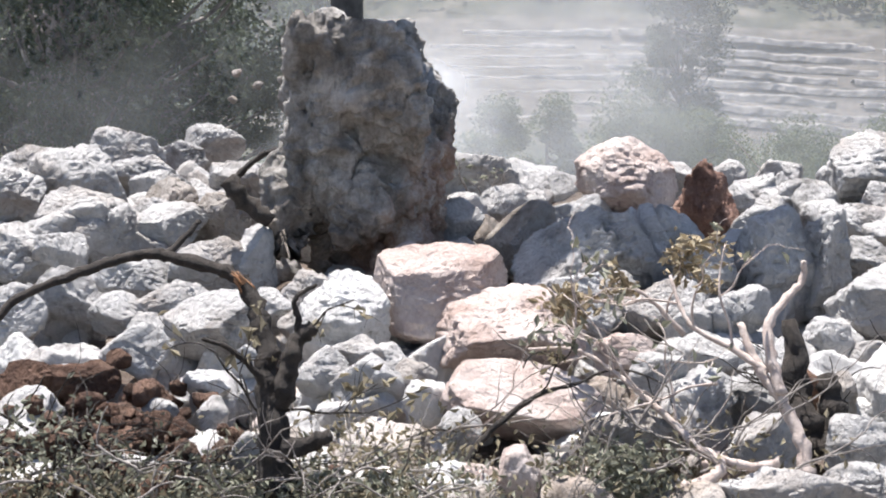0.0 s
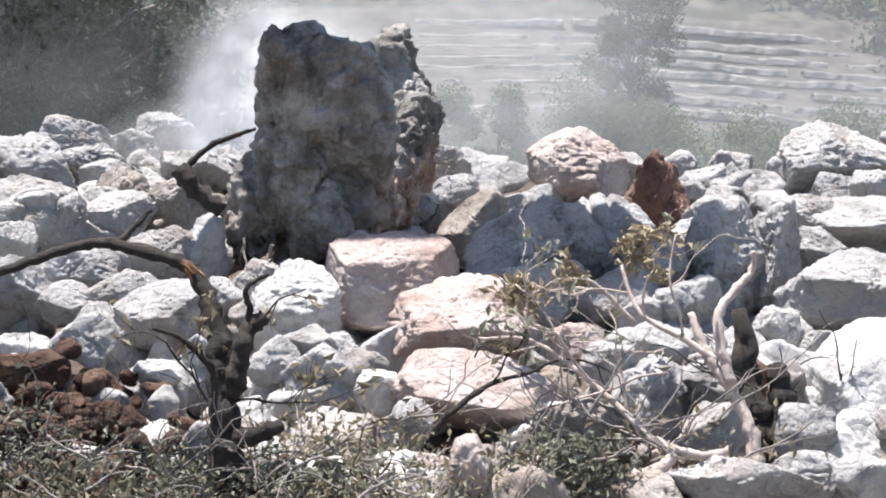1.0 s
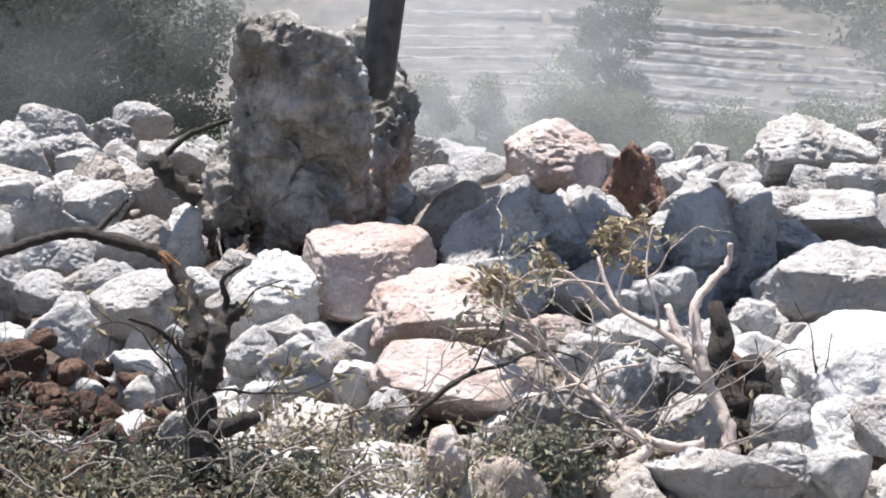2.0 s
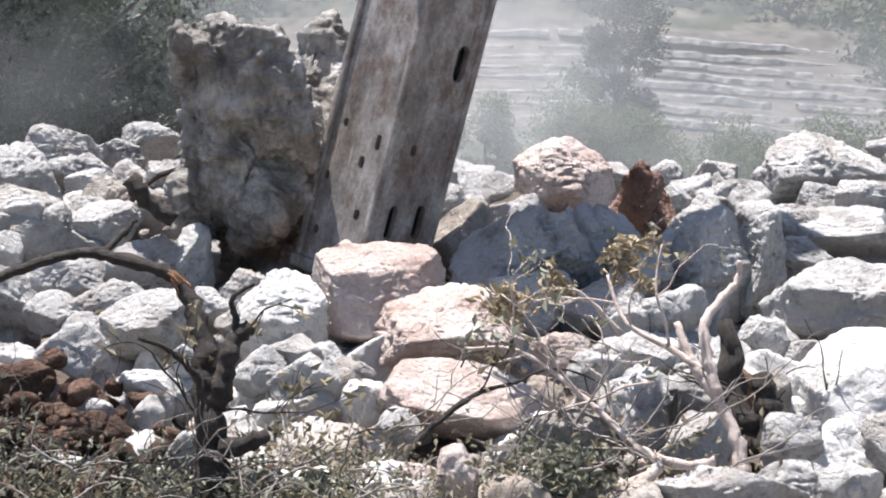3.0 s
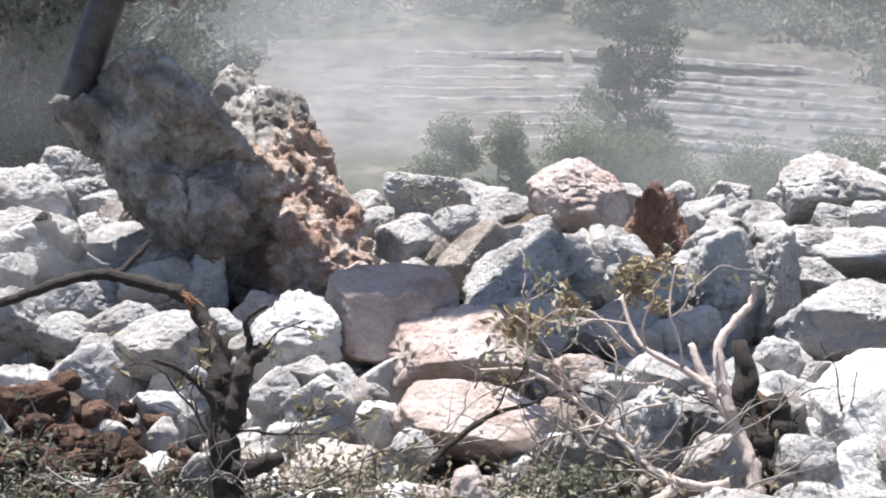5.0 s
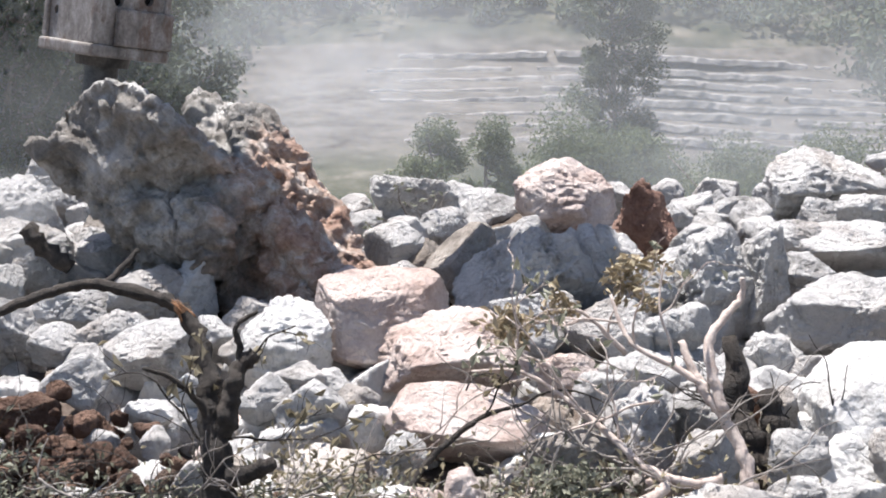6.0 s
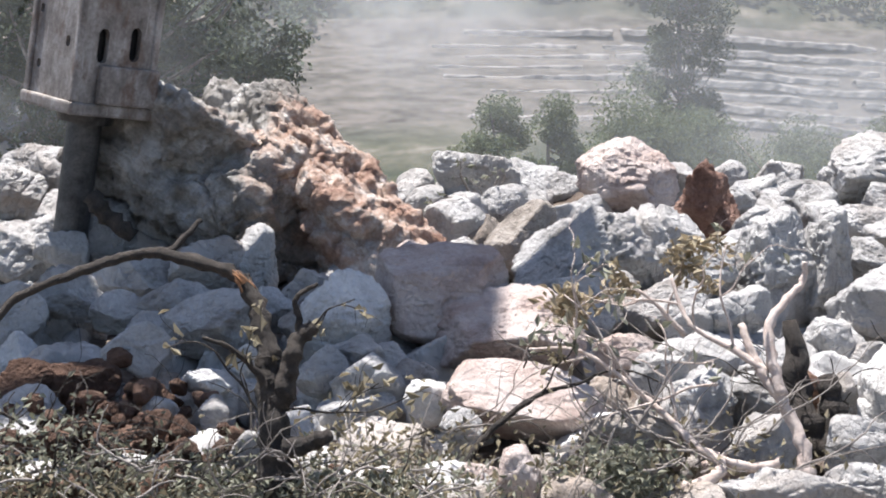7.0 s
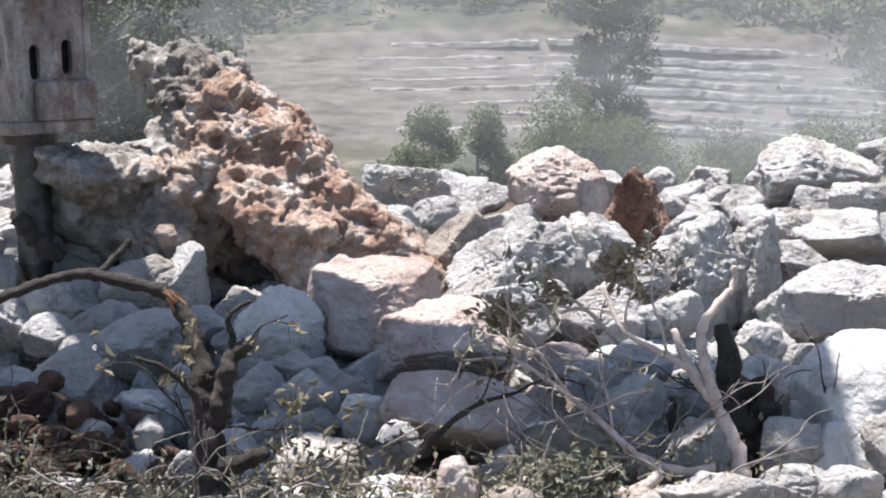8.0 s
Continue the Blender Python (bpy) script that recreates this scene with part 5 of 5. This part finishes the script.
# ---- dust in the air ----
def wisp(parent, place, size, much, seed, tone):
    """One bowed sheet of drifting dust."""
    bm = bmesh.new()
    bmesh.ops.create_grid(bm, x_segments=14, y_segments=14, size=1.0, matrix=pose(0, 0, 0, 90, 0, 0))
    for q in bm.verts:
        q.co.y += 0.25 * (q.co.x ** 2 + q.co.z ** 2) - 0.2
    for q in [q for q in bm.verts if q.co.x ** 2 + q.co.z ** 2 > 1.12]:
        bm.verts.remove(q)
    ob = part("wisp", bm, dust_skin("dust", much, seed, tone), parent)
    ob.matrix_local = pose(*place, -42) @ Matrix.Diagonal((*size, 1))
    return ob


def dust_cloud(label, wisps, tone=0.62):
    root = new("dust_cloud")
    for k, (place, size, much) in enumerate(wisps):
        wisp(root, place, size, much, len(bpy.data.materials) + k, tone)
    return tagged(root, label, "dust cloud")


DUST_FAR = dust_cloud("pale dust haze hanging over the valley", [((3.0, 17.5, 0.6), (8, 1.5, 4), 0.22), ((6, 66, -1), (34, 4, 16), 0.28)], 0.48)
DUST_MID = dust_cloud("white dust drifting behind the pile", [((-2.9, 11.2, 1.2), (1.8, 0.5, 1.7), 0.17), ((2.0, 13.0, 1.0), (3.4, 0.6, 1.7), 0.34), ((-0.6, 12.4, 1.2), (2.4, 0.5, 1.8), 0.18)], 0.5)
DUST_PLUME = dust_cloud("white dust plume rising behind the boulder", [((0.15, 8.9, 0.85), (0.8, 0.25, 0.7), 0.34), ((0.35, 10.0, 1.5), (1.5, 0.4, 1.6), 0.32), ((-0.3, 10.6, 1.8), (1.5, 0.4, 1.5), 0.24)])
DUST_PUFF = dust_cloud("bright puff of dust thrown up by the boulder", [((-1.15, 8.7, 0.95), (0.85, 0.3, 0.85), 0.95), ((-0.75, 9.1, 1.5), (0.75, 0.3, 1.0), 1.0)], 0.85)

DUST_FRONT = dust_cloud("thin dust blown out from under the falling boulder", [((-0.95, 7.0, 0.45), (0.45, 0.15, 0.32), 0.40), ((-1.35, 7.0, 0.62), (0.40, 0.15, 0.42), 0.32)], 0.5)


def chip(place, seed):
    v, f = rock_shape(3, (0.05, 0.04, 0.04), seed, 8)
    ob = new("flying_chip", mesh_of("flying_chip", v, f, BROWN_STONE))
    ob.matrix_world = pose(*place)
    return tagged(ob, "small stone chip thrown into the air", "stone", "flying chips")


CHIPS = [chip((-1.15, 7.5, 1.4), 501), chip((-1.17, 7.5, 1.28), 502), chip((-1.07, 7.6, 1.34), 503)]


def turned(x, y, z, lean, spin, back=0):
    """A pose at x, y, z that leans to the left by lean, tips back and is spun about its own axis."""
    return Matrix.Translation((x, y, z)) @ pose(0, 0, 0, -back) @ pose(0, 0, 0, 0, -lean, 0) @ pose(0, 0, 0, 0, 0, spin)


def motions():
    walk(BLOCK, [
        (0.0, pose(-0.596, 7.519, 0.952, 5.3, 1.7, -6.6)),
        (0.3, pose(-0.525, 7.518, 0.895, 8.0, 6.0, -11.5)),
        (0.5, pose(-0.495, 7.518, 0.873, 9.0, 7.4, -13.0)),
        (1.0, pose(-0.491, 7.518, 0.871, 9.1, 7.6, -13.2)),
        (1.7, pose(-0.491, 7.518, 0.871, 9.1, 7.6, -13.2)),
        (2.4, pose(-0.560, 7.520, 0.890, 9.3, 5.0, -15.0)),
        (2.8, pose(-0.670, 7.530, 0.945, 9.6, 0.8, -18.0)),
        (3.0, pose(-0.693, 7.533, 0.954, 9.6, -0.1, -18.5)),
        (3.5, pose(-0.723, 7.578, 1.050, 3.4, -8.2, -24.8)),
        (3.75, pose(-0.810, 7.540, 0.955, 8.0, -19.0, -29.0)),
        (4.0, pose(-0.885, 7.497, 0.84, 13.0, -32.0, -32.0)),
        (4.5, pose(-0.915, 7.503, 0.875, 6.0, -36.0, -26.5)),
        (5.0, pose(-0.930, 7.507, 0.906, 1.8, -38.2, -22.9)),
        (5.2, pose(-0.935, 7.510, 0.900, 2.0, -39.5, -22.9)),
        (6.3, pose(-0.945, 7.540, 0.842, 4.3, -47.5, -23.0)),
        (6.5, pose(-0.949, 7.546, 0.835, 4.6, -49.2, -23.0)),
        (7.0, pose(-1.086, 7.709, 0.828, 10.1, -57.1, -26.7)),
        (7.5, pose(-1.083, 7.494, 0.966, 55.8, -47.2, -73.1)),
        (8.0, pose(-1.007, 7.603, 0.979, 58.7, -42.2, -82.0)),
    ])
    swing = [
        (0.0, (-0.68, 7.90, 2.10, 0)), (0.5, (-0.80, 7.7, 2.45, 0)), (1.0, (-0.95, 7.65, 2.45, 0)), (1.5, (-0.10, 7.7, 2.55, -4)), (1.8, (-0.10, 7.6, 2.3, -6)),
        (2.4, (-0.20, 7.15, 0.80, -11)), (2.8, (-0.25, 7.15, 0.454, -14)), (3.0, (-0.32, 7.15, 0.504, -14.5)), (3.5, (-0.40, 7.15, 0.719, -16)),
        (3.75, (-0.82, 7.15, 1.10, -16)), (4.0, (-1.26, 7.20, 1.61, -20)), (4.25, (-1.15, 7.3, 2.60, -17)), (4.5, (-0.90, 7.40, 2.75, -18)),
        (5.0, (-1.438, 7.30, 1.885, -20)), (5.2, (-1.275, 7.30, 1.816, -20)), (5.8, (-1.45, 7.6, 1.64, -12)), (6.3, (-1.516, 7.75, 1.519, -5)),
        (6.5, (-1.514, 7.75, 1.366, -4)), (7.0, (-1.80, 7.30, 1.24, -9)), (7.5, (-1.874, 7.30, 1.188, 0)), (8.0, (-1.721, 7.30, 1.241, 0)),
    ]
    walk(HAMMER, [(t, turned(*p, 45)) for t, p in swing])
    walk(ARM, [(t, Matrix.Translation(turned(*p, 45) @ Vector((0, 0, 2.05))) @ pose(0, 0, 0, -24, 0, float(np.interp(t, (1.6, 2.4, 3.4, 3.9, 6.3, 7.0, 7.5), (94, 132, 132, 94, 94, 92, 56))))) for t, p in swing])
    # the boom is not joined to the arm; its path only steers the cast shadow
    walk(BOOM, [(0.0, pose(3.3, 9.0, 5.2, 0, -8, 10)), (3.4, pose(3.2, 8.6, 5.0, 0, -8, 10)), (4.1, pose(2.55, 7.3, 4.7, 0, -8, 4)), (4.7, pose(2.55, 7.3, 4.7, 0, -8, 4)),
                (5.2, pose(3.1, 8.6, 5.0, 0, -8, 10)), (5.7, pose(4.4, 5.4, 5.0, 0, -8, 4)), (6.1, pose(0.4, 3.9, 4.5, 0, -6, 0)), (6.55, pose(-4.2, 5.4, 4.4, 0, -4, -8)), (7.0, pose(-2.3, 7.1, 4.25, 0, -4, -8)),
                (7.3, pose(-0.75, 6.68, 4.2, 0, -4, -8)), (8.0, pose(-0.95, 6.60, 4.2, 0, -4, -8))])
    walk(CURVED, [(0.0, pose(0, 0, 0)), (2.4, pose(0, 0, 0)), (3.0, pose(-0.22, 0.15, -0.12)), (3.6, pose(-0.55, 0.3, -0.35)), (8.0, pose(-0.55, 0.3, -0.35))])
    walk(LOG, [(0.0, pose(0, 0, 0)), (2.4, pose(0, 0, 0)), (2.8, pose(-0.1, 0, 0.0)), (3.4, pose(-0.28, 0.02, -0.02)), (4.0, pose(-0.62, 0.1, -0.08)), (8.0, pose(-0.62, 0.1, -0.08))])
    walk(DUST_FAR, [(0.0, pose(-1.5, 0, 0)), (8.0, pose(1.5, 0, 0.3))])
    walk(DUST_MID, [(0.0, pose(-0.1, 0, -0.1)), (1.5, pose(0.0, 0, 0.0)), (4.0, pose(-0.3, 0, 0.1)), (8.0, pose(0.2, 0, 0.25))])
    walk(DUST_PLUME, [(0.0, pose(0.25, 0, -0.15)), (1.7, pose(0.0, 0, 0.05)), (3.5, pose(0.1, 0, 0.0)), (4.5, pose(-0.7, 0.4, 0.2)), (6.5, pose(-0.6, 1.0, 0.6)), (8.0, pose(-0.3, 1.6, 1.3))])
    walk(DUST_PUFF, [(0.0, pose(0.2, 0, -0.5)), (0.4, pose(0.12, 0, 0.12)), (0.9, pose(-0.1, 0.2, -0.15)), (1.6, pose(-0.8, 1.6, -1.5)), (2.8, pose(-1.1, 2.4, -1.5)), (4.0, pose(-1.7, 3.2, -1.3)), (8.0, pose(-3.5, 4.5, -1.0))])
    walk(DUST_FRONT, [(0.0, pose(0.1, 0.3, -0.6)), (3.3, pose(0.1, 0.2, -0.5)), (3.9, pose(0, 0, 0)), (4.5, pose(-0.15, 0, 0.1)), (5.2, pose(-0.45, 0.1, 0.25)), (6.5, pose(-1.2, 0.4, 0.6)), (8.0, pose(-2.4, 0.8, 1.0))])
    for ob, (dx, dz) in zip(CHIPS, ((-0.15, 0.1), (-0.22, 0.0), (-0.1, 0.15))):
        x, y, z = ob.location
        rows = [(0.1 * k, pose(x + dx * k * 0.25, y, z + dz * 0.4 * k * 0.25 - 4.9 * (0.1 * k) ** 2, 60 * k, 30 * k, 0)) for k in range(5)]
        end = Vector((x + dx, y, float(land(x + dx, y)) + 0.25))
        walk(ob, rows + [(0.5, Matrix.Translation(end)), (8.0, Matrix.Translation(end))])


motions()
